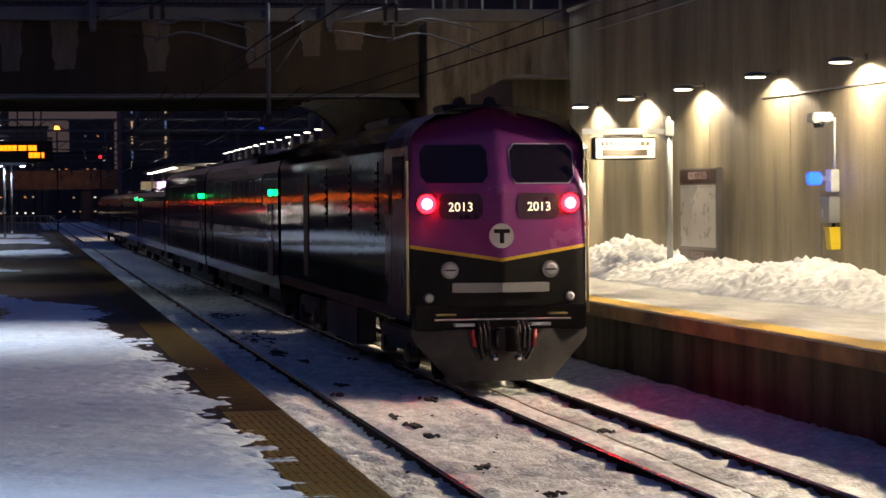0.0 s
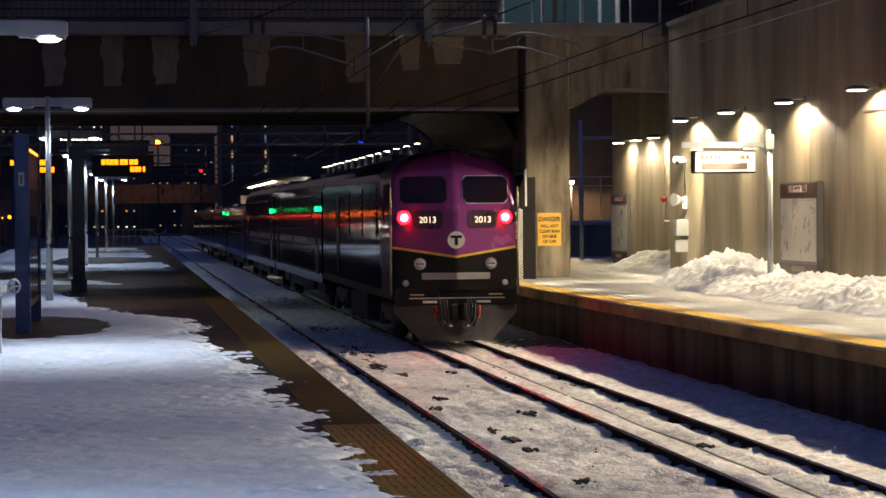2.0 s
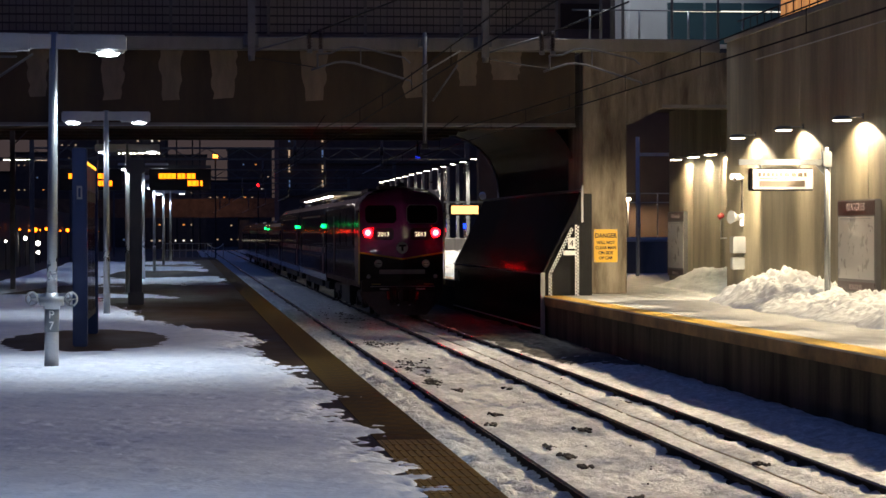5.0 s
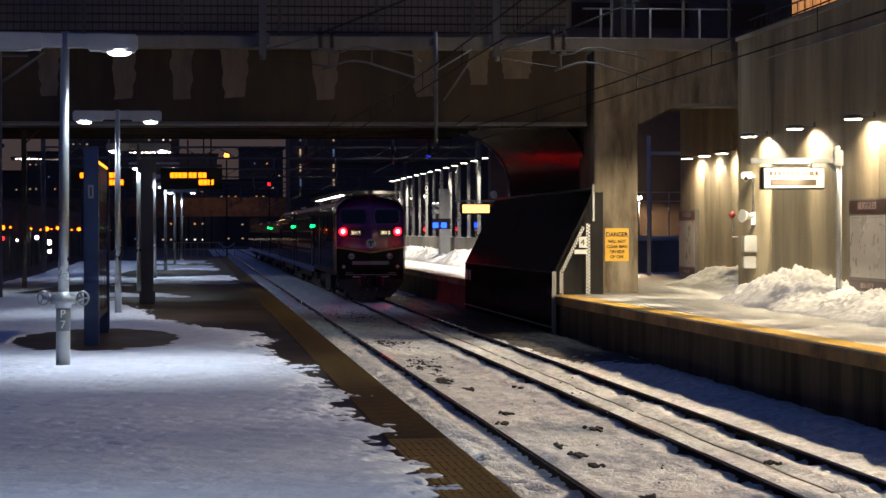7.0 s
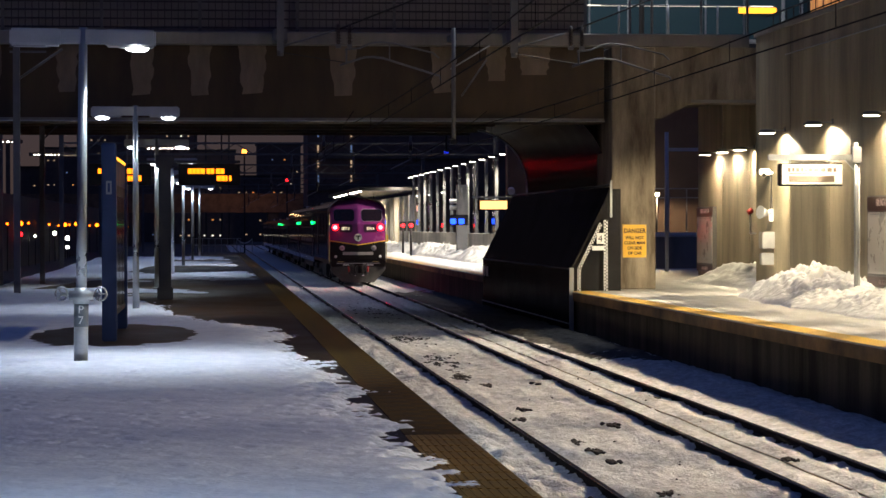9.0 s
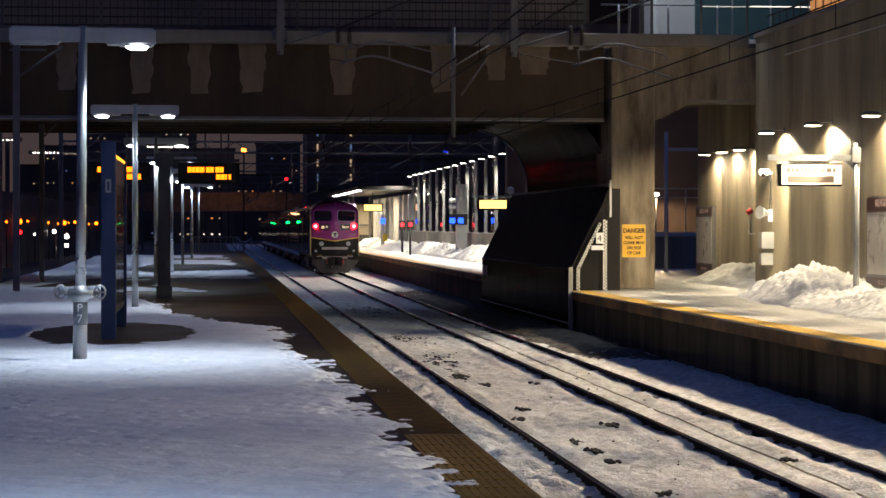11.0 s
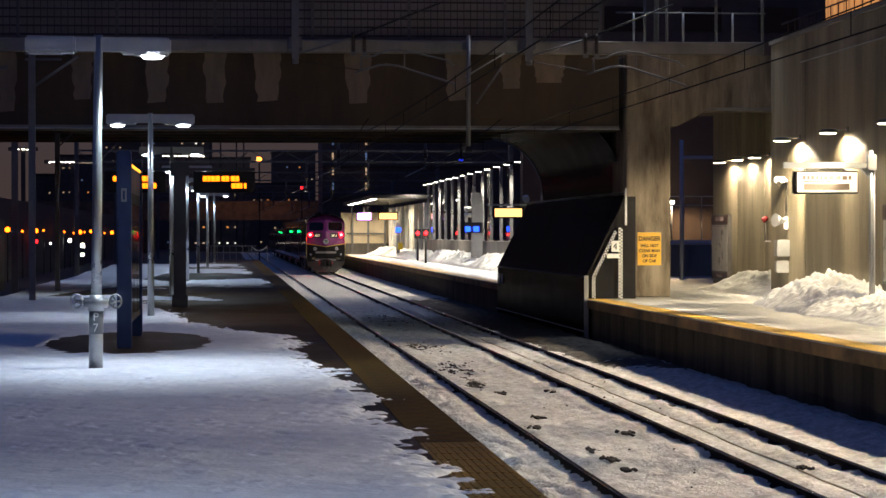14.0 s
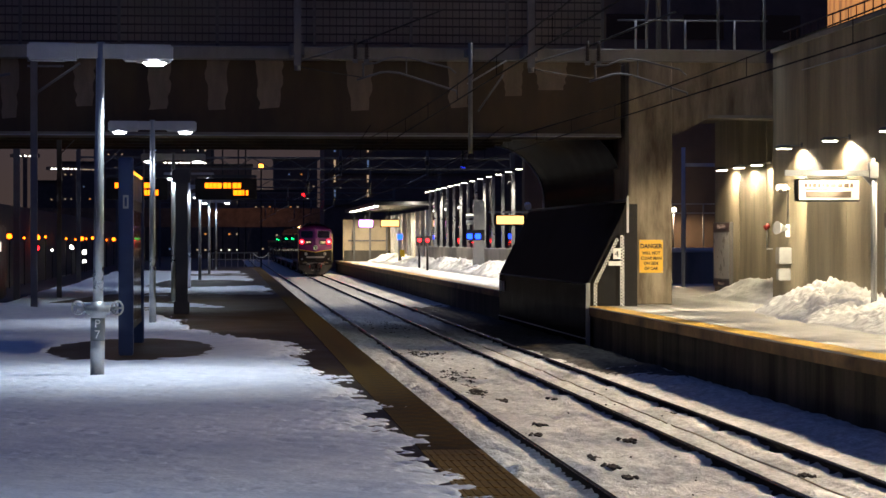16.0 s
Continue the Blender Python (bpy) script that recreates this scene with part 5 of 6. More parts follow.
# ---- left side and distance ----
def left_side():
    solo("wall_west", box(B(), -17.5, -16.8, 30, 540, GROUND - 0.2, 4.8), M_CONCDARK, "dark retaining wall beyond the other track", "wall", "structure")
    for y in (64, 88, 112, 140):
        t = thing("catenary_mast", "dark steel mast at the platform's back", "mast", (-7.3 if y < 80 else -6.2, y, 0))
        part("mast", box(B(), -0.09, 0.09, -0.09, 0.09, GROUND - 0.1, 6.6), M_GREYSTEEL, t)
        part("arm", cyl(B(), (0, 0, 6.2), (1.5, 0, 6.5), 0.04, 6), M_GREYSTEEL, t)
        part("brace", cyl(B(), (0, 0, 5.2), (1.2, 0, 6.4), 0.03, 6), M_GREYSTEEL, t)
    for x, y, z, m, w in ((-16.2, 204, 2.35, M_ORANGE, 0.22), (-16.2, 204, 1.45, M_REDLAMP, 0.19), (-16.2, 265, 2.3, M_ORANGE, 0.24), (-16.0, 266, 0.8, M_LAMPW, 0.26), (-16.0, 266.2, -0.2, M_LAMPW, 0.2), (-16.2, 306, 2.0, M_ORANGE, 0.2),
                          (-16.2, 338, 2.3, M_ORANGE, 0.26), (-16.2, 306, 0.9, M_REDLAMP, 0.18), (-16.2, 400, 2.0, M_REDLAMP, 0.34), (-16.1, 405, 3.2, M_GREENLAMP, 0.26), (-16.2, 450, 1.9, M_ORANGE, 0.26), (-16.2, 490, 2.1, M_ORANGE, 0.28),
                          # from here on extra lamps, added to reflect in the train's side
                          (-16.2, 178, 2.4, M_ORANGE, 0.2), (-16.2, 230, 2.5, M_ORANGE, 0.2), (-16.2, 248, 1.4, M_LAMPW, 0.2), (-16.2, 286, 2.4, M_ORANGE, 0.2),
                          (-16.3, 192, 2.3, M_ORANGE, 0.10), (-16.3, 214, 2.4, M_ORANGE, 0.10), (-16.3, 222, 1.2, M_LAMPW, 0.10), (-16.3, 241, 2.3, M_ORANGE, 0.10), (-16.3, 256, 2.2, M_ORANGE, 0.10), (-16.3, 275, 2.3, M_ORANGE, 0.10), (-16.3, 297, 2.2, M_ORANGE, 0.11),
                          (-16.3, 320, 2.2, M_ORANGE, 0.11), (-16.3, 360, 2.2, M_ORANGE, 0.12), (-16.3, 380, 2.1, M_ORANGE, 0.12), (-16.3, 425, 2.1, M_ORANGE, 0.13), (-16.3, 470, 2.1, M_ORANGE, 0.13)):
        t = thing("signal_lamp", "small glowing lamp on a slim dark post, some added for reflections", "signal", (x, y, 0), "signals along the other track")
        part("post", cyl(B(), (0, 0.1, GROUND - 0.1), (0, 0.1, z + 0.3), 0.05, 6), M_DARK, t)
        part("hood", box(B(), -w - 0.04, w + 0.04, 0.0, 0.12, z - w - 0.06, z + w + 0.06), M_DARK, t)
        part("lens", cyl(B(), (0, -0.05, z), (0, 0.0, z), w, 10), m, t, "glowing lens")
    # a standing lit train's windows along the other track
    q = random.Random(12)
    t = thing("parked_train", "dark train standing on the other track with lit windows", "train", (-13.2, 0, GROUND))
    part("body", bevel(box(B(), -1.4, 1.4, 70, 128, 0.4, 4.3), 0.12, 2), M_BLACK, t)
    for i in range(26):
        if q.random() < 0.45:
            part("window", box(B(), 1.4, 1.42, 71 + i * 2.2, 72 + i * 2.2, 2.9, 3.4), q.choice((M_ORANGE, M_WINDOW, M_WINDOW)), t)
    for y in (80, 120):
        part("bogie", box(B(), -1.1, 1.1, y - 1.6, y + 1.6, 0, 0.6), M_DARK, t)
    f = thing("end_fence", "low steel fence at the platform's end", "fence", (0, 189.5, 0))
    for i in range(8):
        part("post", box(B(), -1.3 + i * 0.5, -1.26 + i * 0.5, 0, 0.05, 0, 1.1), M_STEEL, f)
    for z in (0.55, 1.08):
        part("rail", box(B(), -1.4, 2.3, 0, 0.05, z, z + 0.05), M_STEEL, f)
    c = thing("chain", "bright sagging chain across the platform's end", "chain", (1.9, 186, 0))
    part("links", tube(B(), [(0.12 * i, 0, 1.1 - 0.35 * (1 - (i / 5 - 1) ** 2)) for i in range(11)], 0.03, 6), M_WHITE, c)
    for x in (0, 1.2):
        part("stake", cyl(B(), (x, 0, 0), (x, 0, 1.15), 0.03, 6), M_STEEL, c)


left_side()


def city():
    q = random.Random(21)
    br = thing("far_bridge", "distant brick overpass warmed by added point lights", "bridge", (0, 430, 0))
    part("deck", box(B(), -60, 60, 0, 8, 4.6, 8.0), M_BRICK, br)
    for x in (-14, 11):
        part("pier", box(B(), x - 1, x + 1, 0.5, 7.5, GROUND - 0.1, 4.6), M_CONCDARK, br)
    # point lights without fixtures, added to warm the brick deck
    for i in range(3):
        d = bpy.data.lights.new("street_light", "POINT")
        d.energy, d.color, d.shadow_soft_size = 65, (1.0, 0.50, 0.22), 0.3
        new("street_light", d).location = (-1 + i * 5.5, 424.5, 8.3)
    for k in range(16):
        x, y, w, h = -80 + k * 11 + q.uniform(-3, 3), 480 + q.uniform(0, 160), q.uniform(9, 16), q.uniform(14, 30)
        t = thing("city_building", "dark distant building with scattered lit windows", "building", (x, y, GROUND), "buildings on the skyline")
        part("wall", box(B(), -w / 2, w / 2, 0, 10, 0, h), M_NIGHTWALL, t)
        part("roof", box(B(), -w / 2 - 0.3, w / 2 + 0.3, -0.3, 10.3, h, h + 0.5), M_DARK, t)
        for i in range(int(w / 1.6)):
            for j in range(int(h / 3.2)):
                if q.random() < 0.44:
                    part("window", box(B(), -w / 2 + 0.6 + i * 1.6, -w / 2 + 1.0 + i * 1.6, -0.05, 0, 1.5 + j * 3.2, 1.8 + j * 3.2), q.choice((M_WINDOW, M_WINDIM, M_WINDIM, M_WINDIM, M_WINBLUE, M_WINORANGE)), t)
    for x, z in ((-7.8, 20.2), (-5.5, 20.4), (-1.2, 20.3), (1.8, 20.3), (3.2, 20.6), (-3.2, 19.8)):
        t = thing("floodlight", "distant white floodlight on a mast", "floodlight", (x, 455, 0))
        part("mast", cyl(B(), (0, 0, GROUND - 0.1), (0, 0, z), 0.15, 6), M_DARK, t)
        part("lens", box(B(), -0.45, 0.45, -0.1, 0, z, z + 0.6), M_LAMPW, t, "glowing white lens")
    for x0, x1, z, n in ((-33.3, -25.0, 15.6, 12), (-12.0, -4.7, 16.8, 11), (-40, -36.5, 18.0, 5), (-20.5, -17.5, 13.2, 5)):
        t = thing("deck_lights", "row of small white lights along a distant deck", "light row", (0, 452, 0))
        part("beam", box(B(), x0 - 1, x1 + 1, 0.3, 0.9, z - 0.2, z + 0.5), M_NIGHTWALL, t)
        part("support", box(B(), (x0 + x1) / 2 - 0.4, (x0 + x1) / 2 + 0.4, 0.3, 0.9, GROUND - 0.1, z - 0.2), M_NIGHTWALL, t)
        for i in range(n):
            x = x0 + (x1 - x0) * i / (n - 1)
            part("lamp", box(B(), x - 0.12, x + 0.1 + 0.25 * q.random(), 0.2, 0.3, z, z + 0.12), M_LAMPW, t, "small glowing lamp")
    t = thing("street_light", "orange street light on a tall mast", "street light", (4.05, 300, 0))
    part("mast", cyl(B(), (0, 0, GROUND - 0.1), (0, 0, 11.4), 0.1, 6), M_DARK, t)
    part("lens", cyl(B(), (0, -0.1, 11.2), (0, -0.1, 11.75), 0.32, 10), M_ORANGEBIG, t, "glowing orange lens")
    t = thing("rail_signal", "small red railway signal on a gantry", "signal", (9.9, 316, 0))
    part("mast", cyl(B(), (0, 0, GROUND - 0.1), (0, 0, 8.3), 0.1, 6), M_DARK, t)
    part("lens", cyl(B(), (0, -0.2, 8.2), (0, -0.1, 8.2), 0.22, 10), M_REDLAMP, t, "glowing red lens")
    t = thing("blue_lamp", "small blue lamp under the bridge", "lamp", (9.6, 97.3, 5.1))
    part("hanger", cyl(B(), (0, 0, 0), (0, 0, 1.0), 0.05, 6), M_DARK, t)
    part("lens", box(B(), -0.09, 0.09, -0.06, 0.06, -0.06, 0.02), M_BLUEDIM, t, "glowing blue lens")


city()
gar = thing("garage_block", "long dark concrete block with lit stair windows beyond the platform", "building", (0, 300, GROUND))
part("wall", box(B(), 12, 90, 0, 14, 0, 27), M_NIGHTWALL, gar)
part("roof", box(B(), 11.6, 90.4, -0.4, 14.4, 27, 27.6), M_DARK, gar)
for j in range(6):
    part("deck_edge", box(B(), 12, 90, -0.35, 0, 4.0 + j * 4.0, 4.9 + j * 4.0), M_CONCDARK, gar)
for k, x in enumerate((13.2, 17.4)):
    for j in range(6):
        part("stair_window", box(B(), x, x + 0.22, -0.4, -0.36, 9.0 + j * 1.9, 9.9 + j * 1.9), M_WINDIM if (j + k) % 3 else M_WINBLUE, gar)
# made-up dark block, added only to cover the blue sky above the bridge
tw = thing("office_block", "added dark block that hides the sky behind the bridge", "building", (30, 150, -0.05))
part("wall", box(B(), -8, 20, 0, 20, 0, 34), M_NIGHTWALL, tw)
part("roof", box(B(), -8.3, 20.3, -0.3, 20.3, 34, 34.6), M_DARK, tw)
for i in range(5):
    for j in range(3):
        part("window", box(B(), -6 + i * 5, -3.4 + i * 5, -0.06, 0, 15 + j * 5, 16.6 + j * 5), M_CABGLASS, tw)


def clumps():
    """Dark clods of dirty ice and ballast thrown up between the rails."""
    q = random.Random(17)
    m = B()
    for x, y in ((5.72, 49.7), (5.68, 43.1), (5.64, 36.4), (5.73, 35.1), (5.67, 33.4), (5.65, 29.3), (6.92, 50.3), (8.6, 45.7), (5.5, 52.9), (5.9, 26.4), (5.5, 23.0), (8.3, 33.5), (6.7, 39.6), (5.3, 40.8)):
        for k in range(16):                                    # trodden heaps, low and ragged
            s = q.uniform(0.012, 0.038)
            dx, dy = q.gauss(0, 0.06), q.gauss(0, 0.15)
            v = bmesh.ops.create_icosphere(m, subdivisions=1, radius=s, matrix=Matrix.Translation((x + dx, y + dy, GROUND + 0.075)) @ Matrix.Diagonal((1.5, 1.7, 0.9, 1)))["verts"]
            for w in v:
                w.co += Vector((q.uniform(-1, 1), q.uniform(-1, 1), q.uniform(-1, 1))) * s * 0.5
    for _ in range(90):
        x, y, s = q.uniform(2.7, 8.8), 15 + 60 * q.random() ** 1.3, 0.008 + 0.018 * q.random() ** 2
        if min(abs(x - r) for r in RAILS) > 0.12:
            v = bmesh.ops.create_icosphere(m, subdivisions=1, radius=s, matrix=Matrix.Translation((x, y, GROUND + 0.07)) @ Matrix.Diagonal((1.4, 1.6, 0.9, 1)))["verts"]
            for w in v:
                w.co += Vector((q.uniform(-1, 1), q.uniform(-1, 1), q.uniform(-1, 1))) * s * 0.4
    o = new("ice_clods", mesh_of("ice_clods", m, M_CLOD))
    tagged(o, "dark clods of dirty ice between the rails", "ice", kind="stuff")
    m = B()
    for k, (y0, y1, x, w) in enumerate(((56, 63, 5.6, 0.28), (67, 74, 5.7, 0.3), (86, 102, 6.4, 0.5), (51.5, 55, 5.5, 0.15))):
        for i in range(130):
            y, xx, s = q.gauss((y0 + y1) / 2, (y1 - y0) / 4), q.gauss(x, w), q.uniform(0.012, 0.036)
            bmesh.ops.create_icosphere(m, subdivisions=1, radius=s, matrix=Matrix.Translation((xx, y, GROUND + 0.06)) @ Matrix.Diagonal((1.4, 1.8, 0.6, 1)))
    def bare(X, Y):
        """Dark ballast that the bridge has kept free of snow, with a ragged edge."""
        d = np.minimum((X - 9.05 - 0.25 * np.clip((75 - Y) / 10, 0, 3)) / 0.3, np.minimum((Y - 57) / 6, (118 - Y) / 6)) + 1.6 * (rough_noise(X, Y * 0.4, 0.7, 81) - 0.5) + 0.8 * (rough_noise(X, Y, 0.2, 82) - 0.5)
        return bed_height(X, Y) + 0.05 * np.clip(d, -1, 1) + 0.03 * (rough_noise(X, Y, 0.09, 83) - 0.5)
    o = new("bare_ballast", relief(lin(8.98, 11.06, 40), lin(56, 120, 520), bare))
    o.data.materials.append(M_CLOD)
    tagged(o, "bare dark ballast under the bridge beside the track", "ballast", kind="stuff")
    tagged(new("ballast", mesh_of("ballast", m, M_CLOD)), "bare dark ballast showing through the snow", "ballast", kind="stuff")


clumps()


# ---- the train ----
def nose_half(z):
    """Half width and set-back of the rear cab front at height z over the rail."""
    w = 1.56 if z < 4.2 else 1.56 - 0.42 * ((z - 4.2) / 0.45) ** 1.4 if z < 4.65 else 1.14 - 1.0 * ((z - 4.65) / 0.25)
    back = 0.0 if z < 2.35 else 0.06 * (z - 2.35) if z < 3.45 else 0.066 + 0.32 * (z - 3.45) if z < 4.3 else 0.338 + 0.9 * (z - 4.3)
    return max(w, 0.1), back


def nose(s, z, off=0.0):
    """Point of the cab front: s from -1 to 1 across, z over the rail."""
    w, back = nose_half(z)
    x = s * w
    y = back + 0.27 * abs(s) + 0.55 * max(0.0, abs(s) - 0.86) ** 2 / 0.02 * 0.12
    return (x, y - off, z)


def vline(s):
    return 2.22 + 0.24 * abs(s)


def locomotive():
    t = thing("locomotive", "purple and black diesel locomotive with red tail lights", "locomotive")
    us = sorted(set(lin(-1, 1, 33)))
    up = part("cab_front", grid(B(), lambda s, k: nose(s, vline(s) + (4.88 - vline(s)) * k), us, lin(0, 1, 26)), M_PURPLE, t, "glossy purple cab front")
    low = part("lower_front", grid(B(), lambda s, k: nose(s, 1.42 + (vline(s) - 1.42) * k), us, lin(0, 1, 8)), M_BLACK, t, "black lower front")
    part("stripe", grid(B(), lambda s, k: nose(s, vline(s) - 0.03 + 0.06 * k, 0.006), us, (0, 1)), M_STRIPE, t, "yellow stripe")

    def patch(name, s0, s1, z0, z1, material, parent, off=0.012, label="", r=0.12, slope=0.0):
        m = B()
        pts = []
        zc, sc, hz, hs = (z0 + z1) / 2, (s0 + s1) / 2, (z1 - z0) / 2, (s1 - s0) / 2
        rs = r / 1.56
        for cx, cz, a0 in ((hs - rs, hz - r, 0), (-hs + rs, hz - r, 90), (-hs + rs, -hz + r, 180), (hs - rs, -hz + r, 270)):
            for k in range(5):
                a = radians(a0 + k * 22.5)
                s = sc + cx + rs * math.cos(a)
                pts.append((s, zc + cz + r * math.sin(a) + slope * abs(s - sc) * (1 if s > sc else -1)))
        n = 12
        rows = []
        for i in range(n + 1):
            s = s0 + (s1 - s0) * i / n
            zz = [p[1] for p in pts]
            # clip the rounded outline at this column
            e = abs(s - sc) - (hs - rs)
            cut = 0 if e <= 0 else r - math.sqrt(max(0.0, r * r - (e * 1.56) ** 2))
            rows.append([m.verts.new(nose(s, z0 + cut + (z1 - z0 - 2 * cut) * j / 4, off)) for j in range(5)])
        for a, b in zip(rows, rows[1:]):
            for j in range(4):
                m.faces.new((a[j], b[j], b[j + 1], a[j + 1])).smooth = True
        return part(name, m, material, parent, label)

    for s in (-1, 1):
        a, b = sorted((0.13 * s, 0.87 * s))
        # right gasket pale, left one body purple: side light put into the colour
        fr = patch("window_frame", a - 0.014, b + 0.014, 3.538, 4.252, M_FRAME if s > 0 else M_PURPLE, up, 0.010, "window gasket, pale on the lit right side only")
        patch("windscreen", a, b, 3.56, 4.23, M_CABGLASS, fr, 0.02, "dark windscreen")
        a, b = sorted((0.2 * s, 0.68 * s))
        pl = patch("number_panel", a, b, 2.93, 3.38, M_PURPLEDARK, up, 0.012, "dark number panel", 0.1)
        x, y, z = nose(0.445 * s, 3.07, 0.03)
        lettering("2013", 0.22, (x, y - 0.004, z), M_NUMBER, pl, turn=6 * s)
        x, y, z = nose(0.815 * s, 3.2, 0.0)
        hs = part("tail_light", cyl(B(), (x, y + 0.05, z), (x, y - 0.035, z), 0.2, 20, 0.19), M_DARK, up, "red tail light in a dark bezel")
        part("lens", cyl(B(), (x, y - 0.036, z), (x, y - 0.06, z), 0.165, 20, 0.15), M_RED, hs, "glowing red lens")
        part("bulb", cyl(B(), (x, y - 0.061, z), (x, y - 0.066, z), 0.10, 16), M_REDCORE, hs, "pinkish white hot centre")
        x, y, z = nose(0.57 * s, 2.05, 0.0)
        hl = part("headlight", cyl(B(), (x, y + 0.06, z), (x, y - 0.04, z), 0.155, 20, 0.15), M_STEEL, low, "chrome headlight")
        # headlight is off; pale paint stands in for its bright reflection
        part("bulb", cyl(B(), (x, y - 0.041, z), (x, y - 0.06, z), 0.125, 16, 0.07), M_PALE, hl, "pale headlight lens with its reflection put into the colour")
        part("crossbar", box(B(), x - 0.1, x + 0.1, y - 0.066, y - 0.06, z - 0.012, z + 0.012), M_DARK, hl)
        x, y, z = nose(0.8 * s, 1.57, 0.0)
        dl = part("ditch_light", cyl(B(), (x, y + 0.05, z), (x, y - 0.03, z), 0.11, 16, 0.10), M_DARK, low)
        part("lens", cyl(B(), (x, y - 0.031, z), (x, y - 0.05, z), 0.08, 14, 0.04), M_PALE, dl)
        hr = part("handrail", cyl(B(), (s * 1.60, 0.33, 1.28), (s * 1.60, 0.33, 3.95), 0.026, 8), M_RAILYEL, t, "pale yellow handrail")
        x0, x1 = sorted((0.0, 0.55 * s))
        patch("anticlimber", x0, x1, 1.66, 1.83, M_BUFFER, low, 0.05, "pale grey buffer bar", 0.008)
        part("step", box(B(), min(s * 0.82, s * 1.15), max(s * 0.82, s * 1.15), -0.05, 0.2, 1.27, 1.30), M_STEPYEL, t)
        part("step", box(B(), min(s * 0.50, s * 0.84), max(s * 0.50, s * 0.84), -0.08, 0.2, 1.08, 1.13), M_WHITE, t, "white step edge")
        part("air_hose", cyl(B(), (s * 0.55, -0.06, 1.02), (s * 0.52, -0.1, 0.72), 0.05, 8), M_REDPAINT, t, "red brake hose")
        part("hose_tail", cyl(B(), (s * 0.52, -0.1, 0.74), (s * 0.4, -0.05, 0.5), 0.035, 8), M_DARK, t)
    x, y, z = nose(0.0, 2.64, 0.03)
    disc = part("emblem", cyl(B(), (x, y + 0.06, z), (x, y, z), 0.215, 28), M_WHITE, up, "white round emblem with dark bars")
    m = B()
    box(m, -0.14, 0.14, y - 0.006, y, z + 0.045, z + 0.115)
    box(m, -0.04, 0.04, y - 0.006, y, z - 0.13, z + 0.045)
    part("emblem_bars", m, M_BLACK, disc)
    # plough and coupler
    m = B()
    n = 12
    grid(m, lambda s, k: (s * (1.56 - 0.55 * max(0.0, (0.85 - k) / 0.6) ** 1.0 if k < 0.85 else 1.56), 0.05 + 0.22 * s * s - 0.10 * (1 - k), k), lin(-1, 1, 17), lin(0.13, 1.02, 9))
    part("snow_plough", m, M_PLOUGH, t, "grimy grey snow plough")
    part("pilot_beam", bevel(box(B(), -1.52, 1.52, 0.12, 0.5, 1.0, 1.43), 0.03), M_BLACK, t)
    cp = part("coupler", bevel(box(B(), -0.16, 0.16, -0.32, 0.3, 0.68, 1.05), 0.05), M_DARK, t, "steel knuckle coupler")
    part("knuckle", bevel(cyl(B(), (0.1, -0.35, 0.66), (0.1, -0.35, 1.08), 0.13, 12), 0.02, 1), M_RUST, cp)
    part("coupler_pocket", bevel(box(B(), -0.45, 0.45, 0.02, 0.15, 0.6, 1.3), 0.03), M_BLACK, t)
    for k, (x, drop) in enumerate(((-0.42, 0.5), (-0.34, 0.42), (-0.26, 0.56), (0.27, 0.55), (0.35, 0.43), (0.43, 0.5))):
        part("jumper_cable", tube(B(), [(x, 0.0, 1.16), (x * 1.02, -0.14, 1.0), (x * 0.95, -0.2, 1.16 - drop), (x * 0.75, -0.12, 1.08 - drop)], 0.03, 7), M_DARK, t)
    for x in (-0.18, 0.24):
        part("hose_coupling", bevel(cyl(B(), (x, -0.3, 0.52), (x, -0.22, 0.6), 0.045, 10), 0.008, 1), M_CHROME, t, "bright metal hose coupling")
    part("pin_lifter", cyl(B(), (-1.2, -0.06, 1.2), (1.2, -0.06, 1.2), 0.018, 6), M_STEEL, t)
    # hood
    half = [(1.56, 1.2), (1.56, 4.2), (1.50, 4.38), (1.32, 4.58), (1.05, 4.76), (0.6, 4.88), (0, 4.9)]
    prof = half + [(-x, z) for x, z in half[-2::-1]]
    m = B()
    grid(m, lambda i, y: (prof[i][0], y, prof[i][1]), list(range(len(prof))), (0.42, 3.2), False)
    part("cab_shell", m, M_PURPLEDARK, t, "dark purple cab side")
    m = B()
    grid(m, lambda i, y: (prof[i][0] * 0.985, y, prof[i][1] - 0.02), list(range(len(prof))), (3.2, 21.5), False)
    m.faces.new([m.verts.new((x * 0.985, 21.5, z - 0.02)) for x, z in prof])
    part("hood", m, M_SIDE, t, "dark reflective engine hood")
    for s in (-1, 1):
        dr = part("cab_door", box(B(), s * 1.545 - 0.02, s * 1.565 + 0.02, 2.4, 3.15, 1.5, 3.9), M_PURPLEDARK, t)
        part("door_window", box(B(), s * 1.59 - 0.004, s * 1.59 + 0.004, 2.5, 3.05, 3.0, 3.75), M_CABGLASS, dr)
        part("side_window", box(B(), s * 1.572 - 0.012, s * 1.572 + 0.012, 1.0, 2.1, 3.3, 4.05), M_CABGLASS, t)
        for k, (a, b) in enumerate(((4.2, 7.6), (8.0, 11.4), (11.9, 14.6))):
            g = part("louvre_panel", box(B(), s * 1.54 - 0.015, s * 1.54 + 0.015, a, b, 2.7, 4.0), M_SIDE, t)
            for j in range(7):
                part("slat", box(B(), s * 1.565 - 0.02, s * 1.565 + 0.005, a + 0.1, b - 0.1, 2.8 + j * 0.16, 2.86 + j * 0.16), M_SIDE, g)
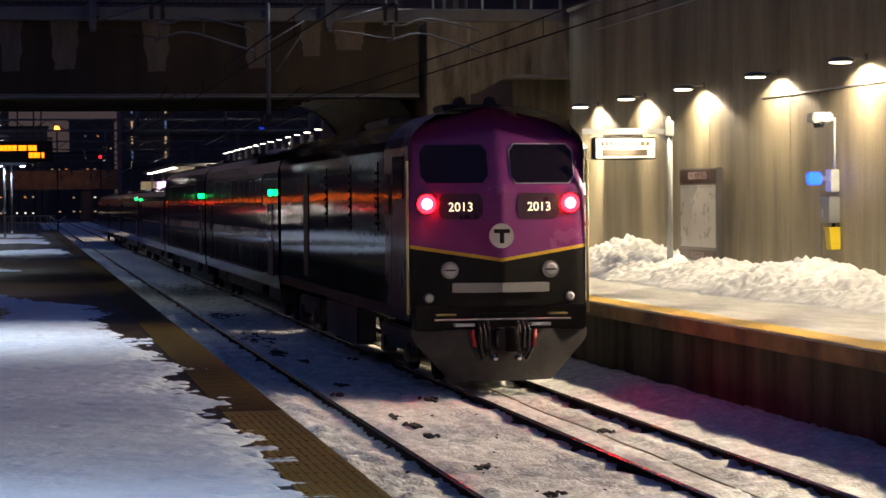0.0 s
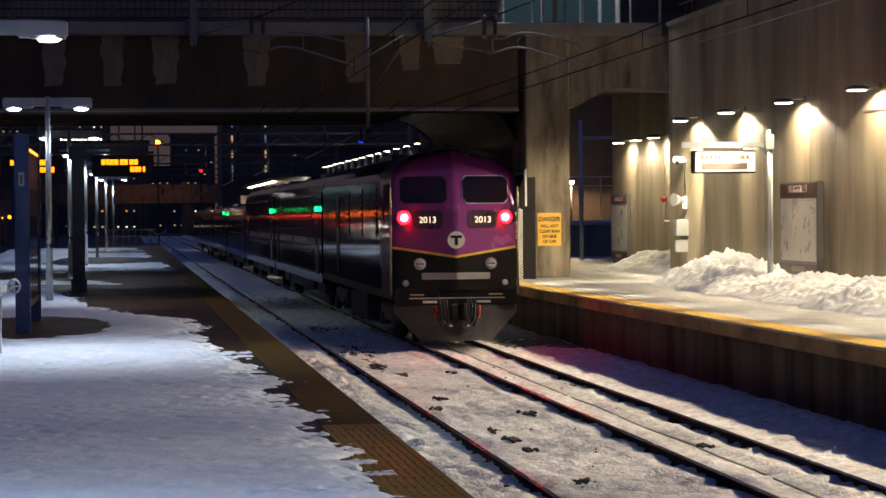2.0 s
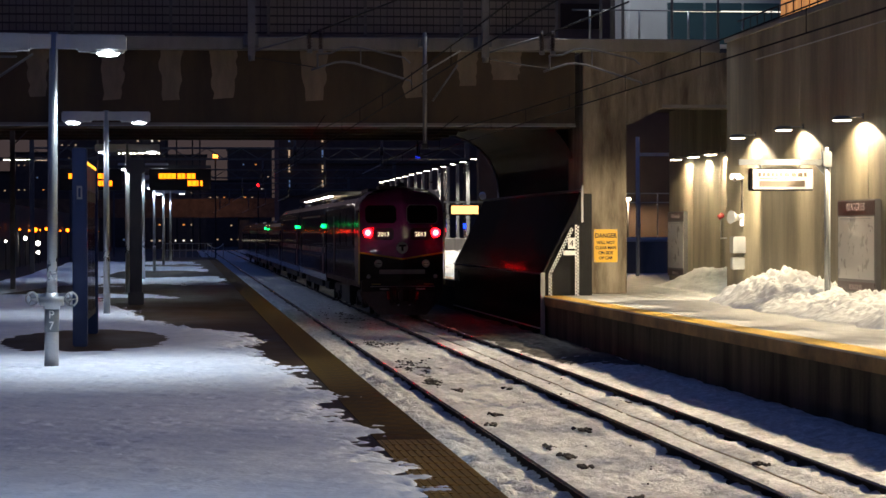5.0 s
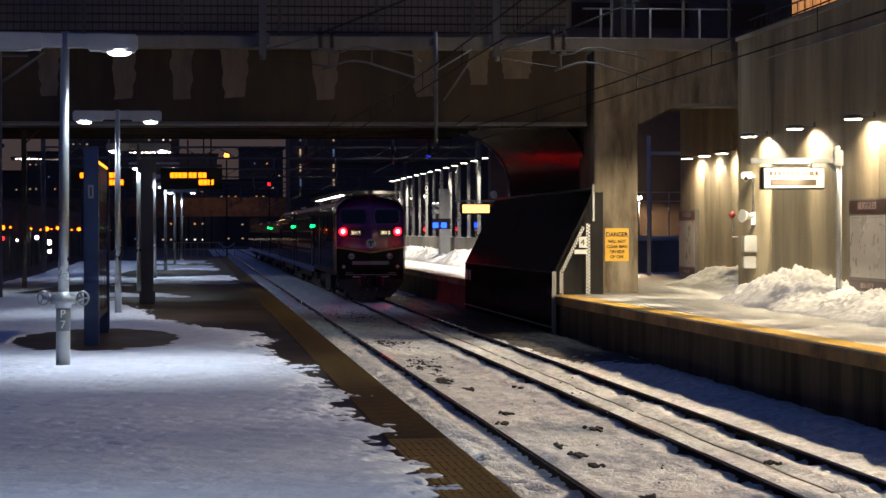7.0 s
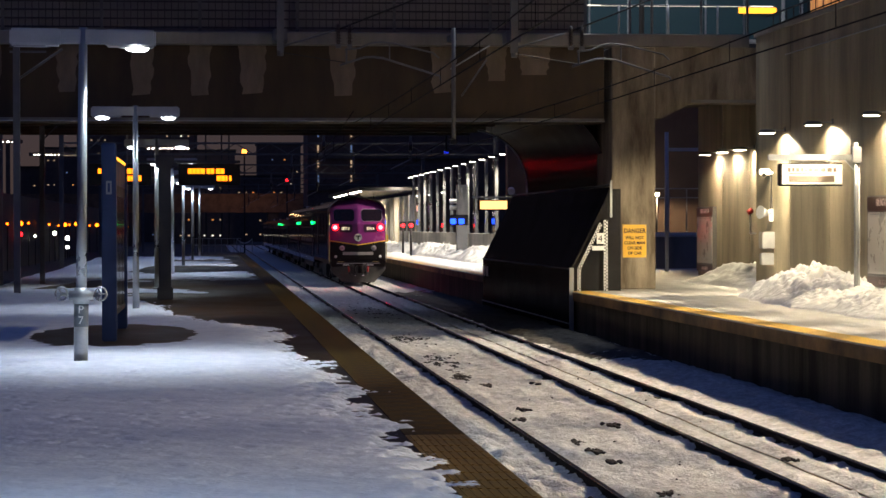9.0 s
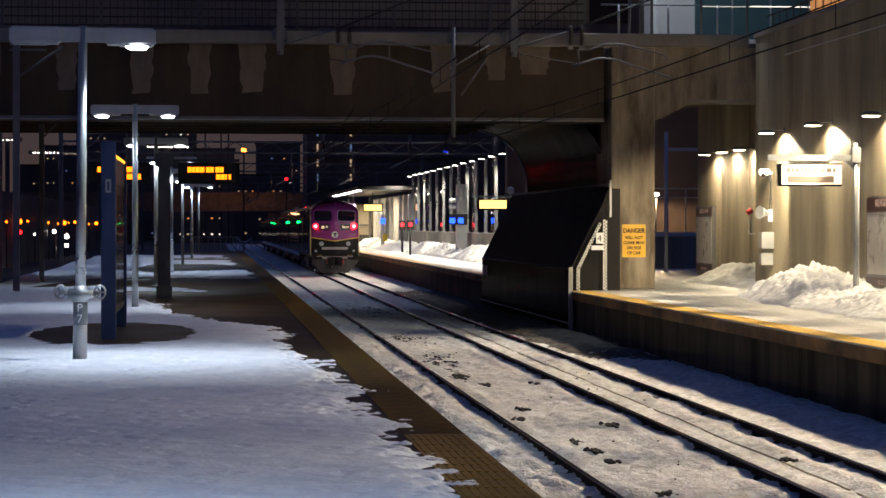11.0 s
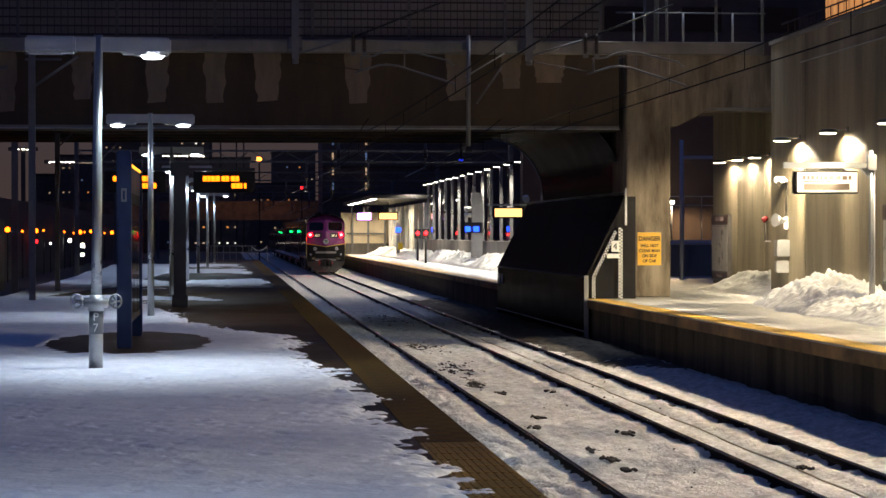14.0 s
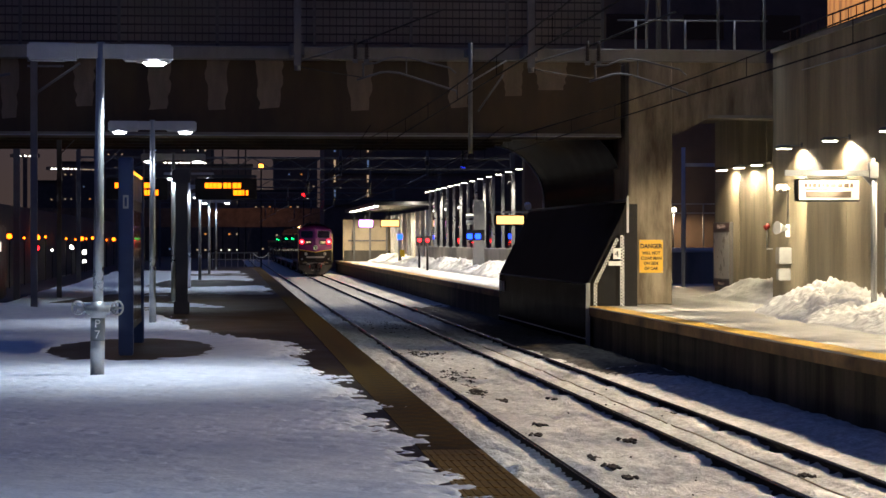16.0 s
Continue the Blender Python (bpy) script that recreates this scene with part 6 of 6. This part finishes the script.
        part("door", box(B(), s * 1.54 - 0.012, s * 1.54 + 0.012, 15.4, 16.3, 1.5, 3.9), M_BLACK, t)
        part("sill", box(B(), s * 1.5 - 0.06, s * 1.5 + 0.06, 0.5, 21.5, 1.15, 1.35), M_BLACK, t)
        part("fuel_tank_side", bevel(box(B(), s * 1.2 - 0.2, s * 1.2 + 0.2, 8.2, 13.2, 0.3, 1.1), 0.05), M_DARK, t)
    for y in (3.6, 17.4):
        bg2 = part("bogie", bevel(box(B(), -1.3, 1.3, y - 2.0, y + 2.0, 0.5, 0.95), 0.05), M_DARK, t)
        for k in (-1.4, 1.4):
            for s in (-1, 1):
                part("wheel", cyl(B(), (s * 0.68, y + k, 0.51), (s * 0.82, y + k, 0.51), 0.5, 24), M_RUST, bg2)
                part("axle_box", bevel(box(B(), s * 1.1, s * 1.36, y + k - 0.2, y + k + 0.2, 0.35, 0.7), 0.03), M_DARK, bg2)
    for s in (-0.45, 0.1):
        part("roof_horn", cyl(B(), (s, 1.5, 5.0), (s + 0.02, 2.1, 5.0), 0.12, 10, 0.05), M_DARK, t)
    part("horn_base", bevel(box(B(), -0.75, 0.35, 1.6, 2.6, 4.86, 4.98), 0.03), M_DARK, t)
    part("exhaust_hatch", bevel(box(B(), -0.6, 0.6, 9, 12.5, 4.86, 5.0), 0.03), M_DARK, t)
    return t


def coach(height, label, bilevel):
    t = thing("coach", label, "rail coach", (0, 0, -60), "coaches of the train")
    h = height
    half = [(1.5, 0.95), (1.53, 1.3), (1.53, h - 0.75), (1.45, h - 0.45), (1.2, h - 0.2), (0.7, h - 0.05), (0, h)]
    prof = half + [(-x, z) for x, z in half[-2::-1]]
    m = B()
    grid(m, lambda i, y: (prof[i][0], y, prof[i][1]), list(range(len(prof))), (0.3, 25.7), False)
    for y in (0.3, 25.7):
        m.faces.new([m.verts.new((x, y, z)) for x, z in prof])
    body = part("body", m, M_SIDE, t, "dark reflective stainless body")
    part("gangway", bevel(box(B(), -0.6, 0.6, -0.02, 0.32, 1.2, 3.5), 0.03), M_BLACK, t)
    part("gangway", bevel(box(B(), -0.6, 0.6, 25.68, 26.02, 1.2, 3.5), 0.03), M_BLACK, t)
    levels = ((1.35, 2.0), (3.25, 3.95)) if bilevel else ((2.35, 3.05),)
    for s in (-1, 1):
        for z0, z1 in levels:
            band = part("window_band", box(B(), s * 1.532 - 0.008, s * 1.532 + 0.008, 4.4, 21.6, z0 - 0.08, z1 + 0.08), M_BLACK, body)
            for i in range(9):
                part("pane", box(B(), s * 1.545 - 0.006, s * 1.545 + 0.006, 4.6 + i * 1.88, 6.2 + i * 1.88, z0, z1), M_CABGLASS, band)
        part("purple_band", box(B(), s * 1.532 - 0.006, s * 1.532 + 0.006, 0.5, 25.5, 2.25 if bilevel else 3.15, 2.5 if bilevel else 3.35), M_PURPLEDARK, body, "purple livery band")
        for y in (2.0, 23.0):
            d = part("door", box(B(), s * 1.535 - 0.01, s * 1.535 + 0.01, y - 0.4, y + 1.0, 1.25, 3.2), M_PURPLEDARK if y < 5 else M_SIDE, body)
            part("door_window", box(B(), s * 1.55 - 0.005, s * 1.55 + 0.005, y - 0.1, y + 0.7, 2.2, 3.0), M_CABGLASS, d)
        if s < 0:
            part("door_lamp", bevel(box(B(), -1.66, -1.54, 1.5, 1.62, 3.42, 3.6), 0.02), M_GREENLAMP, body, "glowing green door lamp")
    for y in (4.0, 22.0):
        b = part("bogie", bevel(box(B(), -1.25, 1.25, y - 1.6, y + 1.6, 0.5, 0.9), 0.05), M_DARK, t)
        for k in (-1.25, 1.25):
            for s in (-1, 1):
                part("wheel", cyl(B(), (s * 0.68, y + k, 0.46), (s * 0.82, y + k, 0.46), 0.45, 20), M_RUST, b)
    part("underframe", box(B(), -1.3, 1.3, 7, 19, 0.55, 1.0), M_DARK, t)
    for i in range(3):
        part("roof_unit", bevel(box(B(), -0.5, 0.5, 4 + i * 7, 6 + i * 7, h - 0.06, h + 0.1), 0.03), M_PALE if i == 1 else M_DARK, t)
    return t


def bus(name_label, z, led):
    t = thing("bus", name_label, "bus")
    part("body", bevel(box(B(), -12, 0, -1.25, 1.25, 0.35, 3.1), 0.12, 3), M_BUSWHITE, t, "white and teal body")
    part("lower_band", box(B(), -11.9, -0.1, -1.262, -1.24, 0.36, 1.0), M_BUSDARK, t)
    for i in range(7):
        w = part("window", box(B(), -10.6 + i * 1.32, -9.35 + i * 1.32, -1.275, -1.24, 1.15, 2.55), M_BUSGLASS, t, "dark teal side window")
    part("light_strip", box(B(), -10.4, -1.7, -1.285, -1.277, 2.24, 2.28), M_WINDOW, t, "white ceiling light seen through the glass")
    part("sill_strip", box(B(), -10.7, -1.5, -1.285, -1.262, 1.06, 1.12), M_WHITE, t)
    d = part("door", box(B(), -1.35, -0.15, -1.28, -1.24, 0.5, 2.75), M_BUSWHITE, t)
    for x in (-1.42, -0.78, -0.16):
        part("door_post", box(B(), x, x + 0.09, -1.31, -1.285, 0.45, 2.8), M_WHITE, d, "white door post")
    for x in (-1.3, -0.72):
        part("door_glass", box(B(), x, x + 0.5, -1.29, -1.27, 0.7, 2.6), M_BUSGLASS, d)
    part("windscreen", box(B(), -0.01, 0.015, -1.05, 1.05, 1.0, 2.6), M_BUSGLASS, t)
    if led:
        part("destination_display", box(B(), -2.9, -1.6, -1.295, -1.277, 2.02, 2.22), M_AMBERDIM, t, "amber destination display")
    for x in (-2.6, -9.4):
        for s in (-1, 1):
            part("wheel", cyl(B(), (x, s * 0.95, 0.48), (x, s * 1.22, 0.48), 0.48, 20), M_DARK, t)
    return t


loco = locomotive()
double = coach(4.8, "double-deck stainless rail coach with dark window bands", True)
single = coach(4.05, "single-deck stainless rail coach with a purple band", False)
consist = [loco] + [copy_thing(double, pose(0, 0, -60)) for _ in range(2)] + [copy_thing(single, pose(0, 0, -60)) for _ in range(4)]
for k, car in enumerate(consist):
    for o in [c for c in car.children_recursive if c.name.startswith("door_lamp")]:
        if k not in (1, 2, 4):
            bpy.data.objects.remove(o)
for src in (double, single):
    for o in (*src.children_recursive, src):
        bpy.data.objects.remove(o)
bus_a = bus("white city bus with dark teal windows on the bridge", 8.1, False)
bus_b = bus("white city bus with an amber display on the bridge", 8.1, True)


def motions():
    ticks = [0.5 * i for i in range(33)]
    for k, car in enumerate(consist):
        back = 0 if k == 0 else 22.0 + 26.1 * (k - 1)
        walk(car, [(t, pose(8.12, 40.26 + back + 8.71 * t + 0.172 * t * t, RAIL)) for t in ticks])
    walk(bus_a, [(t, pose(13.3 + 3.4 * (t - 1.0), BF + 4.5, 7.2)) for t in ticks])
    walk(bus_b, [(t, pose(14.2 + (4.9 * (t - 7.5) if t < 8.5 else 4.9 + 3.1 * (t - 8.5)), BF + 4.5, 7.2)) for t in ticks])


motions()
